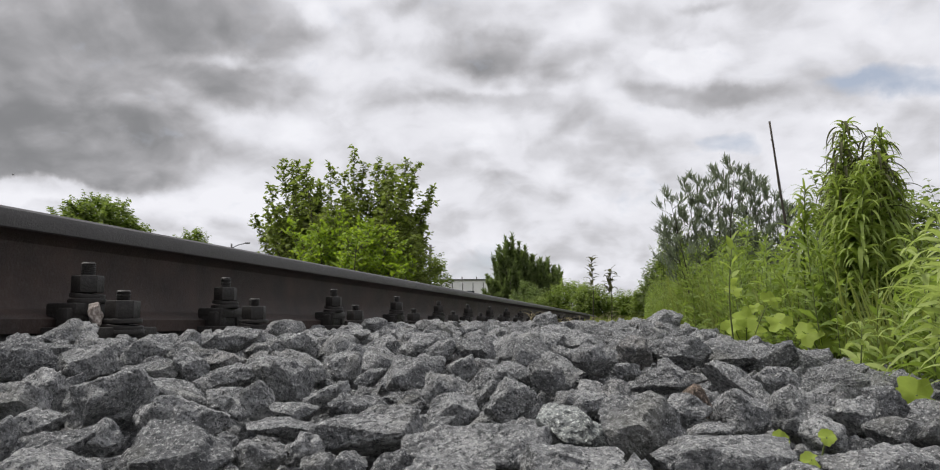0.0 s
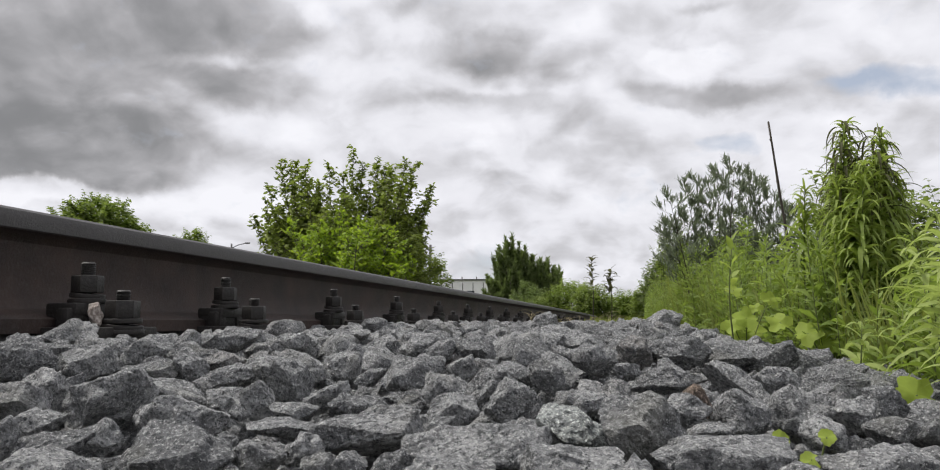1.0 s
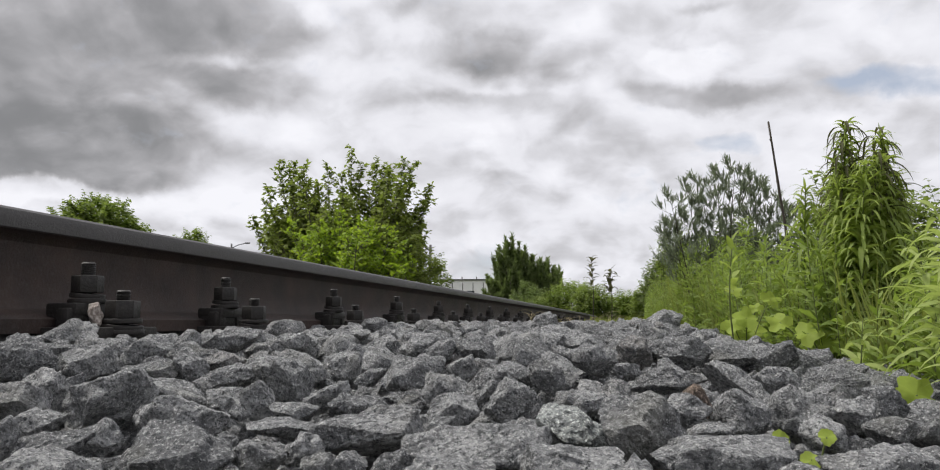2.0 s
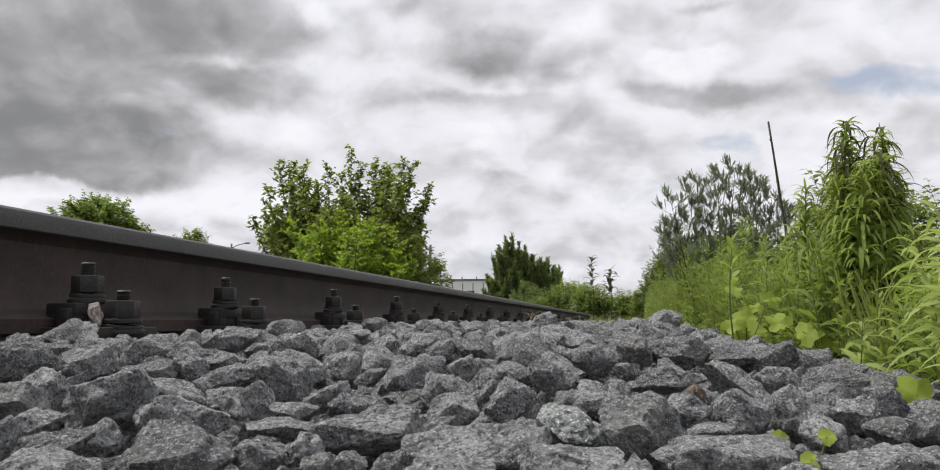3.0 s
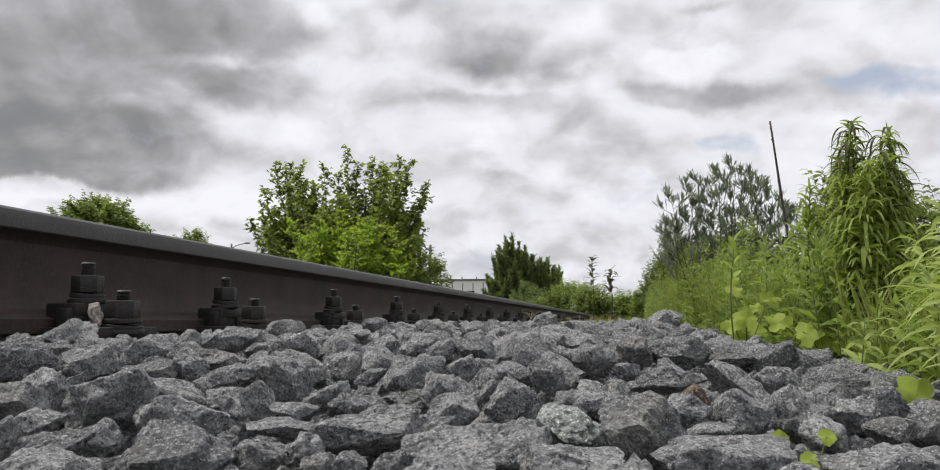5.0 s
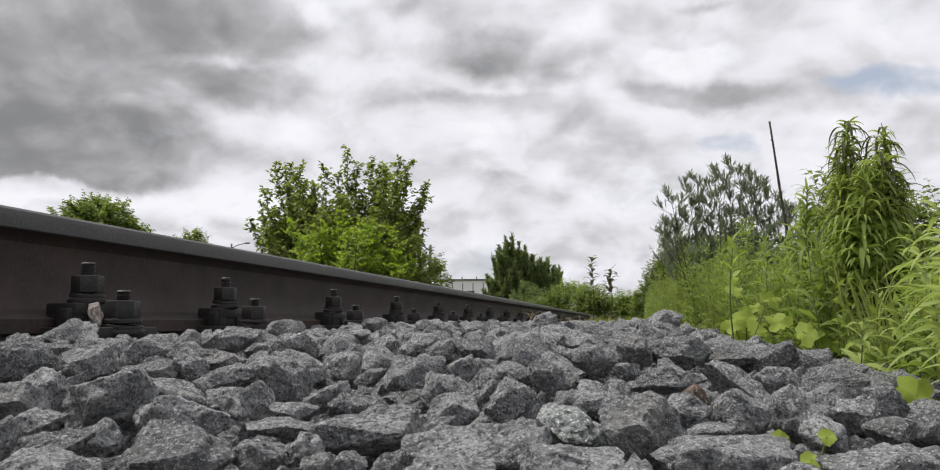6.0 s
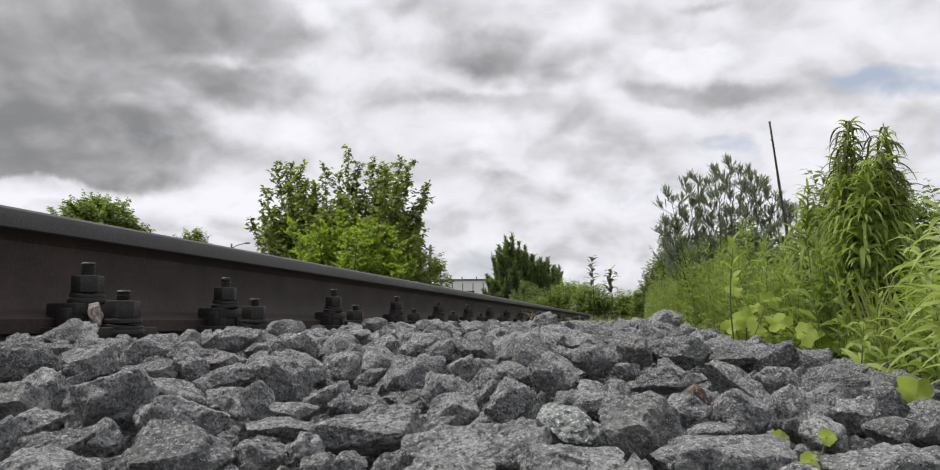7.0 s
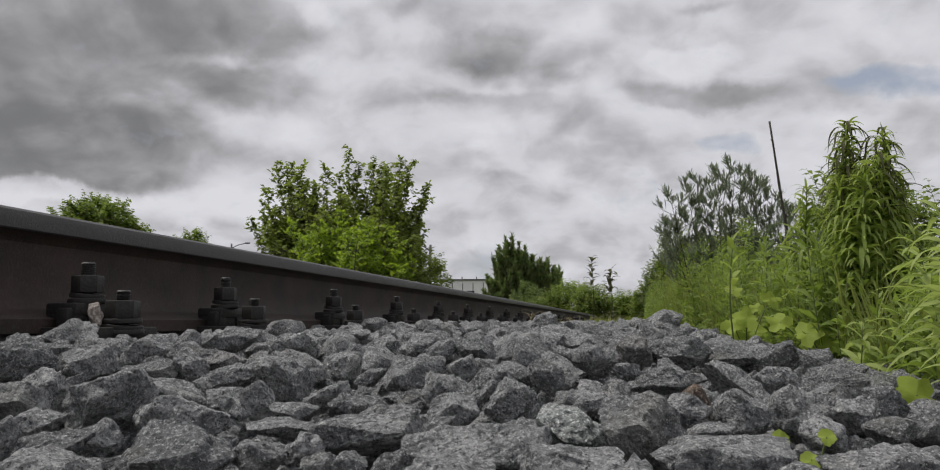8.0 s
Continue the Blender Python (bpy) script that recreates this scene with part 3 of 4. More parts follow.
lay(0.201, 0.919, 0.244, 0.0338, 0.0100, 10)
lay(0.203, 0.854, 0.241, 0.0174, 0.0127, 0)
lay(0.147, 0.613, 0.237, 0.0174, 0.0116, 15)
lay(0.191, 0.705, 0.234, 0.0189, 0.0142, -20)
lay(0.105, 0.506, 0.236, 0.0137, 0.0089, -15)
lay(0.163, 0.585, 0.229, 0.0164, 0.0086, 12)
lay(0.006, 0.433, 0.241, 0.0280, 0.0183, -38)
lay(0.036, 0.398, 0.238, 0.0297, 0.0132, 0)
lay(0.115, 0.439, 0.229, 0.0299, 0.0100, 0)
lay(0.197, 0.629, 0.226, 0.0150, 0.0125, -20)
lay(0.171, 0.529, 0.222, 0.0091, 0.0063, 0)
lay(0.043, 0.481, 0.240, 0.0154, 0.0047, 10)
lay(-0.001, 0.810, 0.270, 0.0208, 0.0162, -25)
lay(-0.008, 0.707, 0.259, 0.0121, 0.0071, 0)


def mass_of_stones(name, places, sub, label, seeds=12):
    shapes = [stone_shape(900 + i, sub) for i in range(seeds)]
    V, F, o = [], [], 0
    for x, y, z, s, rx, ry, rz, kind in places:
        p, f = shapes[kind % seeds]
        m = np.array(pose(x, y, z, rx, ry, rz).to_3x3())
        V.append((p * s) @ m.T + (x, y, z))
        F.append(f + o)
        o += len(p)
    V, F = np.concatenate(V), np.concatenate(F)
    me = bpy.data.meshes.new(name)
    me.vertices.add(len(V))
    me.vertices.foreach_set("co", V.ravel())
    me.loops.add(F.size)
    me.loops.foreach_set("vertex_index", F.ravel())
    me.polygons.add(len(F))
    me.polygons.foreach_set("loop_start", np.arange(0, F.size, 3))
    me.polygons.foreach_set("use_smooth", np.ones(len(F), bool))
    me.materials.append(STONES)
    me.update()
    me.validate()
    me.set_sharp_from_angle(angle=radians(30))
    tagged(child(name, me, bed, label=label), kind="stuff")


def build_ballast():
    near = pack(-0.87, 0.75, 0.10, 3.2, FIXED, 16000, 11, 0.023, 0.045)
    near.sort(key=lambda q: q[1] + 0.3 * abs(q[0] + 0.05))
    near = [q for q in near if q[2] + 0.7 * q[3] > float(ballast_top(q[0], q[1])) - 0.036]      # leave out what is buried
    front = [q for q in near if q[1] > 0.2 and abs(q[0] + 0.2 * q[1]) < 0.2 + 0.8 * q[1]][:300 - len(FIXED)]
    rest = [q for q in near if q not in front]
    plain = [stone_mesh("stone", 100 + i, 4, STONE) for i in range(24)]
    for x, y, z, wide, deep, high, rx, ry, rz, kind in FIXED:
        large = wide / math.hypot(x, y) > 0.036
        p, f = stone_shape(200 + kind if kind else 512, 5 if large else 4, (1.0, deep / wide, high / wide))
        me = bpy.data.meshes.new("stone")
        me.from_pydata((p * wide).tolist(), [], f.tolist())
        me.materials.append(PALE_STONE if kind == 52 else BROWN_STONE if kind == 75 else LAID_STONE)
        me.polygons.foreach_set("use_smooth", [True] * len(f))
        me.update()
        me.set_sharp_from_angle(angle=radians(38))
        child("stone", me, bed, pose(x, y, z, rx, ry, rz))
    for x, y, z, s, rx, ry, rz, kind in front:
        child("stone", plain[kind % 24], bed, pose(x, y, z, rx, ry, rz) @ Matrix.Scale(s, 4))
    mass_of_stones("loose_stones", [q for q in rest if q[1] < 1.9], 3, "loose grey crushed stones")
    mass_of_stones("middle_stones", [q for q in rest if q[1] >= 1.9], 2, "loose grey crushed stones")
    rng = random.Random(5)
    grit = []
    for n in range(1500):
        y = rng.uniform(0.28, 1.15)
        x = rng.uniform(-0.2 - 0.75 * y, 0.12 + 0.38 * y)
        grit.append((x, y, float(ballast_top(x, y)) - 0.034 + rng.uniform(-0.010, 0.008), rng.uniform(0.008, 0.019), rng.gauss(0, 40), rng.gauss(0, 40), rng.uniform(0, 360),
                     rng.randrange(24)))
    mass_of_stones("small_stones", grit, 2, "small grey stones between the larger ones")
    far = []
    for n in range(4600):
        y = 3.1 + 27 * rng.random() ** 1.6
        far.append(strewn(rng, rng.uniform(-0.88, 0.62), y))
    behind = [strewn(rng, rng.uniform(-0.88, 0.62), rng.uniform(-2.6, 0.12)) for _ in range(1400)]
    mass_of_stones("far_stones", [q for q in far if q[1] < 7], 2, "loose grey crushed stones")
    mass_of_stones("farthest_stones", [q for q in far if q[1] >= 7], 1, "loose grey crushed stones")
    mass_of_stones("stones_behind", behind, 1, "loose grey crushed stones")
    mass_of_stones("stones_beyond_rail", [strewn(rng, rng.uniform(-3.4, -1.0), rng.uniform(-2.5, 16)) for _ in range(4500)], 1, "loose grey crushed stones")


def strewn(rng, x, y):
    return (x, y, float(ballast_top(x, y)) - 0.016 + rng.uniform(-0.018, 0.010), rng.uniform(0.022, 0.044), rng.gauss(0, 25), rng.gauss(0, 25),
            rng.uniform(0, 360), rng.randrange(24))


build_ballast()


def build_chip():
    chip = tagged(new("stone_chip", stone_mesh("stone_chip", 7, 4, CHIP)), "pale broken stone chip wedged between the two bolts", "stone")
    chip.matrix_world = pose(-0.803, 1.105, 0.308, 0, 82, 40) @ Matrix.Diagonal((0.024, 0.017, 0.016, 1))


build_chip()


# ---- plants ----
def plant(name, label, category, group, parts):
    thing = tagged(new(name), label, category, group)
    for n, buf, material in parts:
        if buf.f:
            child(n, buf.mesh(n, material), thing)
    return thing


def curve(base, top, bend, n=6):
    a, b = Vector(base), Vector(top)
    return [a.lerp(b, i / n) + Vector(bend) * math.sin(math.pi * i / n) for i in range(n + 1)]


def herb_bufs(rng, h, leaves, length, width, droop, lean=0.10, start=0.1, stem_r=0.0022, bunch=1.0, stem=None, leaf=None, at=(0, 0, 0), segs=3, rise=0.5, fold=0.3):
    """One upright herb: a stem with narrow leaves all round it."""
    stem, leaf = stem or Buf(), leaf or Buf()
    at = Vector(at)
    top = at + Vector((rng.uniform(-lean, lean) * h, rng.uniform(-lean, lean) * h, h))
    pts = curve(at, top, (rng.uniform(-0.04, 0.04) * h, rng.uniform(-0.04, 0.04) * h, 0))
    stem.tube(pts, [stem_r * (1 - 0.75 * i / 6) for i in range(7)], 5 if fold else 3)
    for i in range(leaves):
        t = start + (1 - start) * ((i + rng.random()) / leaves) ** bunch
        q = t * 6
        j = min(int(q), 5)
        p = pts[j].lerp(pts[j + 1], q - j)
        a = i * 2.4 + rng.uniform(-0.5, 0.5)
        up = rise * rng.uniform(0.0, 2.2) + 0.9 * max(t - 0.8, 0) * 3
        s = (0.55 + 0.75 * math.sin(math.pi * min(t * 0.9 + 0.08, 1))) * rng.uniform(0.75, 1.2)
        leaf.blade(p, (math.cos(a), math.sin(a), up), length * s, width * s, droop * rng.uniform(0.3, 1.5), segs, fold, 0.4, rng.uniform(-0.9, 0.9))
    return stem, leaf


def lobed_leaf(buf, centre, size, normal, turn, lobes=5, notch=0.24):
    """A broad leaf with a scalloped outline, slightly cupped."""
    n = Vector(normal).normalized()
    a = n.cross(Vector((0.2, 0.1, 1))).normalized()
    b = n.cross(a)
    c = Vector(centre)
    count = 40
    ring, inner = [], []
    for i in range(count):
        q = 2 * math.pi * i / count
        r = size * (1 + 0.05 * math.cos(11 * q)) * (1 - notch * (0.5 + 0.5 * math.cos(lobes * q)) ** 2) * (1 - 0.35 * math.exp(-((q - math.pi) / 0.35) ** 2))
        d = a * math.cos(q + turn) + b * math.sin(q + turn)
        ring.append(c + d * r + n * (0.16 * size * math.sin(3 * q + turn)))
        inner.append(c + d * r * 0.5 + n * (0.05 * size * math.sin(3 * q + turn)))
    faces = [(i, (i + 1) % count, count + (i + 1) % count, count + i) for i in range(count)]
    faces += [(count + i, count + (i + 1) % count, 2 * count) for i in range(count)]
    buf.add(ring + inner + [c], faces)


def shoots_crown(rng, centre, radii, shoots, per, leaf_len, leaf_w, reach, up=0.7, low=-0.75, droop=0.5, limb_from=None):
    """Leafy shoots that grow out of a lumpy crown."""
    wood, leaf = Buf(), Buf()
    c = Vector(centre)
    lumps = [(Vector((rng.gauss(0, 1), rng.gauss(0, 1), rng.gauss(0.2, 0.8))).normalized(), rng.uniform(-0.25, 0.22)) for _ in range(9)]
    root = Vector(limb_from) if limb_from else c - Vector((0, 0, radii[2]))
    for s in range(shoots):
        while True:
            d = Vector((rng.gauss(0, 1), rng.gauss(0, 1), rng.gauss(0.15, 1))).normalized()
            if d.z > low:
                break
        f = 1 + sum(w * max(d.dot(n), 0) ** 4 for n, w in lumps)
        f *= rng.random() ** 0.36
        p = c + Vector((d.x * radii[0], d.y * radii[1], d.z * radii[2])) * f
        grow = (d * (1 - up) + Vector((rng.gauss(0, 0.18), rng.gauss(0, 0.18), up))).normalized()
        ln = reach * rng.uniform(0.6, 1.4)
        tip = p + grow * ln
        pts = curve(p, tip, (rng.gauss(0, 0.04) * ln, rng.gauss(0, 0.04) * ln, 0), 3)
        if s % 3 == 0:
            wood.tube(curve(root.lerp(c, rng.uniform(0.1, 0.8)), p, (0, 0, -0.06 * radii[2]), 4), [0.012 * radii[2] * (1 - 0.2 * i) for i in range(5)], 4)
        wood.tube(pts, [0.0035 * radii[2] * (1 - 0.25 * i) + 0.0004 for i in range(4)], 3)
        for i in range(per):
            t = (i + rng.random()) / per
            q = t * 3
            j = min(int(q), 2)
            base = pts[j].lerp(pts[j + 1], q - j)
            a = i * 2.4 + rng.uniform(-0.6, 0.6)
            size = rng.uniform(0.7, 1.2) * (1 - 0.35 * t)
            leaf.blade(base, (math.cos(a), math.sin(a), rng.uniform(-0.3, 0.7)), leaf_len * size, leaf_w * size, droop * rng.uniform(0.6, 1.6), 2, None, 0.42,
                       rng.uniform(-0.7, 0.7))
    return wood, leaf


def tree(name, label, place, trunk_h, crown, radii, shoots, per, leaf_len, leaf_w, reach, material, seed, group="", **more):
    rng = random.Random(seed)
    thing = tagged(new(name), label, "tree" if "tree" in name else "bush", group)
    thing.matrix_world = pose(*place)
    b = Buf()
    b.tube(curve((0, 0, -0.1), (0, 0, trunk_h), (0.03 * trunk_h, 0.02, 0)), [0.035 * trunk_h * (1.3 - 0.8 * i / 6) for i in range(7)], 8)
    child("trunk", b.mesh("trunk", BARK), thing)
    wood, leaf = shoots_crown(rng, crown, radii, shoots, per, leaf_len, leaf_w, reach, limb_from=(0, 0, trunk_h * 0.6), **more)
    child("branchwork", wood.mesh("branchwork", BARK), thing)
    child("crown", leaf.mesh("crown", material), thing)
    return thing


SWAY = []      # (thing, rows of seconds and degrees, direction)


def finger_tree(name, label, place, tips, extra, seed, leaf_len, leaf_w, material, size=1.0, twigs=34, group="", rise=(0.5, 1.5), fill=(0.5, 0.96), leaf_up=(-0.2, 1.0)):
    """A young tree of many upright limbs from the ground, each ending in a leafy finger."""
    rng = random.Random(seed)
    thing = tagged(new(name), label, "tree", group)
    thing.matrix_world = pose(*place)
    wood, leaf, trunk = Buf(), Buf(), Buf()
    trunk.tube(curve((0, 0, -0.1), (0.05, 0, 0.9), (0.03, 0.02, 0)), [0.05 * (1.3 - 0.8 * i / 6) for i in range(7)], 8)
    tips = [Vector(t) for t in tips]
    ends = list(tips)
    for n in range(extra):
        t = rng.choice(tips)
        q = rng.uniform(*fill)
        ends.append(Vector((t.x * rng.uniform(q * q, q) + rng.gauss(0, 0.04), rng.gauss(0, 0.4), t.z * q)))
    for n, t in enumerate(ends):
        root = Vector((t.x * 0.28, t.y * 0.3, 0.2 + 0.25 * rng.random()))
        pts = curve(root, t, (0.10 * (t.x - root.x), 0, -0.05), 8)
        wood.tube(pts, [0.016 * (1 - 0.11 * i) for i in range(9)], 4)
        for i in range(twigs):
            q = 8 * (0.2 + 0.8 * (i + rng.random()) / twigs)
            j = min(int(q), 7)
            p = pts[j].lerp(pts[j + 1], q - j)
            a = rng.uniform(0, 6.28)
            near_tip = q / 8
            ln = size * (0.34 - 0.24 * near_tip ** 2) * rng.uniform(0.6, 1.3)
            e = p + Vector((math.cos(a), math.sin(a), rng.uniform(*rise))).normalized() * ln
            wood.tube([p, p.lerp(e, 0.5) + Vector((0, 0, 0.02)), e], [0.004, 0.003, 0.001], 3)
            for m in range(8):
                b = rng.uniform(0, 6.28)
                s = rng.uniform(0.65, 1.15)
                leaf.blade(p.lerp(e, (m + 1) / 8), (math.cos(b), math.sin(b), rng.uniform(*leaf_up) + 0.7 * near_tip), leaf_len * s, leaf_w * s, rng.uniform(0.2, 0.8), 2, None,
                           0.42, rng.uniform(-0.8, 0.8))
    child("trunk", trunk.mesh("trunk", BARK), thing)
    child("branchwork", wood.mesh("branchwork", BARK), thing)
    child("crown", leaf.mesh("crown", material), thing)
    return thing


def build_trees():
    tips = [(-1.01, 0, 2.63), (-0.88, 0.1, 2.57), (-0.75, 0, 2.61), (-1.18, 0, 2.26), (-1.39, 0, 1.80), (-1.09, 0.1, 1.52), (-0.56, 0, 2.35), (-0.45, 0.1, 2.33),
            (-0.24, 0, 2.55), (-0.05, 0.1, 2.44), (0.13, 0, 2.76), (0.27, 0, 2.56), (0.47, 0.1, 2.63), (0.63, 0, 2.48), (0.72, 0.1, 2.50), (0.90, 0, 2.59),
            (1.06, 0, 2.56), (1.28, 0, 2.20), (1.23, 0.1, 2.06), (1.11, 0, 1.89), (1.13, 0.1, 1.69), (1.20, 0, 1.50), (-0.95, 0, 1.9), (0.85, 0, 2.1)]
    SWAY.append((finger_tree("young_tree", "young leafy tree with upright shoots beyond the rail", (-4.1, 11.0, 0.0), tips, 150, 3, 0.086, 0.048, TREE_LEAF, 0.95, 56, fill=(0.45, 0.93), leaf_up=(-1.3, 0.3)), "tree"))
    tips = [(-0.55, 0, 1.20), (-0.42, 0, 1.45), (-0.20, 0.1, 1.66), (0.0, 0, 1.72), (0.22, 0.1, 1.60), (0.45, 0, 1.56), (0.68, 0.1, 1.50), (0.88, 0, 1.30), (1.0, 0, 1.05), (-0.75, 0, 0.9)]
    finger_tree("light_green_bush", "light green leafy bush below the young tree", (-3.72, 9.9, 0.0), tips, 84, 8, 0.060, 0.036, LIGHT_LEAF, 1.0, 44, rise=(0.0, 1.0))
    tree("olive_bush", "olive green bush at the foot of the young tree", (-3.15, 10.6, 0.0), 0.6, (0, 0, 0.95), (0.52, 0.4, 0.58), 170, 20,
         0.085, 0.045, 0.22, TREE_LEAF, 18, up=0.55, low=-0.9)
    tree("small_bush", "small green bush beside the young tree", (-3.78, 15.0, 0.0), 0.6, (0, 0, 0.95), (0.36, 0.4, 0.50), 120, 18, 0.10, 0.05, 0.25,
         FAR_LEAF, 12, up=0.6)
    tree("round_tree", "round distant green tree behind the rail", (-29.2, 40.0, 0.0), 4, (0, 0, 5.2), (2.6, 2.4, 1.9), 520, 16, 0.34, 0.20, 0.5, FAR_LEAF, 5,
         up=0.45)
    tree("round_tree", "small distant tree top behind the rail", (-29.2, 50.0, 0.0), 4, (0, 0, 4.9), (1.1, 1.2, 1.5), 170, 12, 0.30, 0.16, 0.5, FAR_LEAF, 6,
         up=0.45)
    peaks = [(-0.95, 0, 1.95), (-0.75, 0, 2.7), (-0.5, 0, 3.1), (-0.25, 0, 3.4), (0.0, 0, 3.5), (0.25, 0, 3.2), (0.5, 0, 3.0), (0.75, 0, 2.7), (-1.1, 0, 1.4), (0.9, 0, 2.2)]
    finger_tree("dark_tree", "dark green willow tree with pointed upright shoots", (-4.45, 30.0, 0.0), peaks, 110, 9, 0.20, 0.040, DARK_LEAF, 0.85, 52,
                "dark willows beyond the rail", (1.6, 4.0), leaf_up=(0.4, 2.0))
    peaks = [(-0.5, 0, 2.3), (-0.25, 0, 2.6), (0.0, 0, 2.65), (0.25, 0, 2.35), (0.45, 0, 2.3), (0.55, 0, 1.7)]
    finger_tree("dark_tree", "lower dark green willow beside the taller one", (-3.25, 31.0, 0.0), peaks, 76, 10, 0.20, 0.040, DARK_LEAF, 0.8, 48,
                "dark willows beyond the rail", (1.6, 4.0), leaf_up=(0.4, 2.0))
    peaks = [(-0.4, 0, 2.5), (-0.15, 0, 2.75), (0.1, 0, 2.7), (0.35, 0, 2.55), (0.55, 0, 2.45)]
    finger_tree("dark_tree", "dark green willow between the taller and the lower one", (-3.80, 30.4, 0.0), peaks, 60, 11, 0.20, 0.040, DARK_LEAF, 0.8, 48,
                "dark willows beyond the rail", (1.6, 4.0), leaf_up=(0.4, 2.0))
    tree("green_bush", "light green bush in front of the dark willows", (-3.55, 27.5, 0.0), 0.4, (0, 0, 0.75), (0.55, 0.5, 0.75), 160, 20, 0.12, 0.05, 0.3,
         LIGHT_FAR, 14, "bushes along the track", up=0.65, low=-0.95)
    for i, (x, y, h, r) in enumerate(((0.02, 26, 0.95, 0.5), (0.38, 25, 1.35, 0.5), (-1.8, 24, 1.45, 0.6), (-1.1, 22, 1.15, 0.55), (-0.55, 26, 1.05, 0.5), (-2.45, 24, 1.0, 0.5))):
        tree("green_bush", "green leafy bush beside the overgrown track", (x, y, 0.0), 0.4, (0, 0, h * 0.5), (r, r, h * 0.5), 300, 20, 0.12, 0.055, 0.3,
             FAR_LEAF if i % 2 else HERB, 20 + i, "bushes along the track", up=0.65, low=-0.95)
    for i, (x, y, h, r) in enumerate(((0.85, 24, 2.0, 0.65), (1.15, 19, 2.1, 0.7), (1.9, 15, 1.9, 0.9), (2.1, 8.3, 1.7, 0.35), (3.2, 11, 1.9, 0.8))):
        tree("hedge_bush", "dark green bush in the hedge beside the track", (x, y, 0.0), 0.6, (0, 0, h * 0.5), (r, r, h * 0.5), 460, 18, 0.13, 0.06, 0.30,
             DARK_LEAF if i == 0 else FAR_LEAF, 30 + i, "hedge beside the track", up=0.6, low=-0.95)


build_trees()


def base_z(x, y):
    return max(float(ground_height(x, y)) - 0.02, float(ballast_top(x, y)) - 0.05)


def build_weeds():
    rng = random.Random(21)
    kinds = []
    for i in range(12):
        s, l = herb_bufs(rng, rng.uniform(0.42, 0.58), rng.randrange(110, 160), rng.uniform(0.028, 0.050), rng.uniform(0.006, 0.011), rng.uniform(0.4, 1.2),
                         rise=rng.uniform(0.3, 0.9), segs=2, fold=None)
        kinds.append(plant("weed", "thin green weed with narrow leaves beside the ballast", "weed", "weeds beside the track",
                           [("stem", s, STALK), ("foliage", l, HERB)]))
    first = set(range(12))
    for n in range(280):
        y = 1.15 + 6.5 * rng.random() ** 1.2
        x = 0.37 - 0.02 * max(y - 3, 0) + (0.5 + 0.14 * y) * rng.random() ** 1.3
        tall = min(1.3, 0.42 + 0.19 * (y - 1.0)) * rng.uniform(0.6, 1.1)
        m = Matrix.LocRotScale((x, y, base_z(x, y)), Euler((0, 0, rng.uniform(0, 6.28))), Vector((1, 1, 1)) * tall)
        i = n % 12
        if i in first:
            first.discard(i)
            kinds[i].matrix_world = m
            ob = kinds[i]
        else:
            ob = copy_thing(kinds[i], m)
        if n % 3 == 0 and y < 4:
            SWAY.append((ob, "weed"))
    stem, leaf = Buf(), Buf()
    for n in range(2300):
        y = 1.6 + 20 * rng.random() ** 1.35
        edge = 0.33 - 0.018 * max(y - 3, 0)
        x = max(edge, 0.13) + 0.006 * y + (0.6 + 0.14 * y) * rng.random() ** 1.5
        h = min(1.2, 0.42 + 0.17 * (y - 1.2)) * rng.uniform(0.30, 0.60)
        herb_bufs(rng, h, 34 + int(14 * h), 0.030 + 0.030 * h, 0.0065 + 0.0075 * h, 0.7, stem=stem, leaf=leaf, at=(x, y, base_z(x, y)), segs=2, start=0.15, fold=None, rise=0.7)
    for n in range(230):
        y = 1.12 + 1.6 * rng.random() ** 1.2
        x = 0.345 + 0.32 * rng.random() ** 1.2
        herb_bufs(rng, rng.uniform(0.08, 0.24), 26, 0.026, 0.008, 0.6, stem=stem, leaf=leaf, at=(x, y, base_z(x, y)), segs=2, start=0.1, fold=None, rise=0.6, stem_r=0.0014)
    ob = tagged(new("weed_thicket"), "dense mass of green weeds beside the track", "weeds", kind="stuff")
    child("stems", stem.mesh("stems", STALK), ob)
    child("leaves", leaf.mesh("leaves", HERB), ob)
    # grass that closes over the track far off
    blades = Buf()
    for n in range(5200):
        y = 7.5 + 26 * rng.random() ** 1.3
        x = rng.uniform(-0.75, 0.75) if y < 14 else rng.uniform(-1.8, 1.2)
        if y < 13 and x < 0.0 and rng.random() < 0.8:
            continue
        z = base_z(x, y) + 0.0
        a = rng.uniform(0, 6.28)
        blades.blade((x, y, z), (0.35 * math.cos(a), 0.35 * math.sin(a), 1), rng.uniform(0.06, 0.30) * min(1, y / 16), 0.010, rng.uniform(0.4, 1.6), 3)
    tagged(new("track_grass", blades.mesh("track_grass", GRASS)), "yellow-green grass growing over the far track", "grass", kind="stuff")


build_weeds()


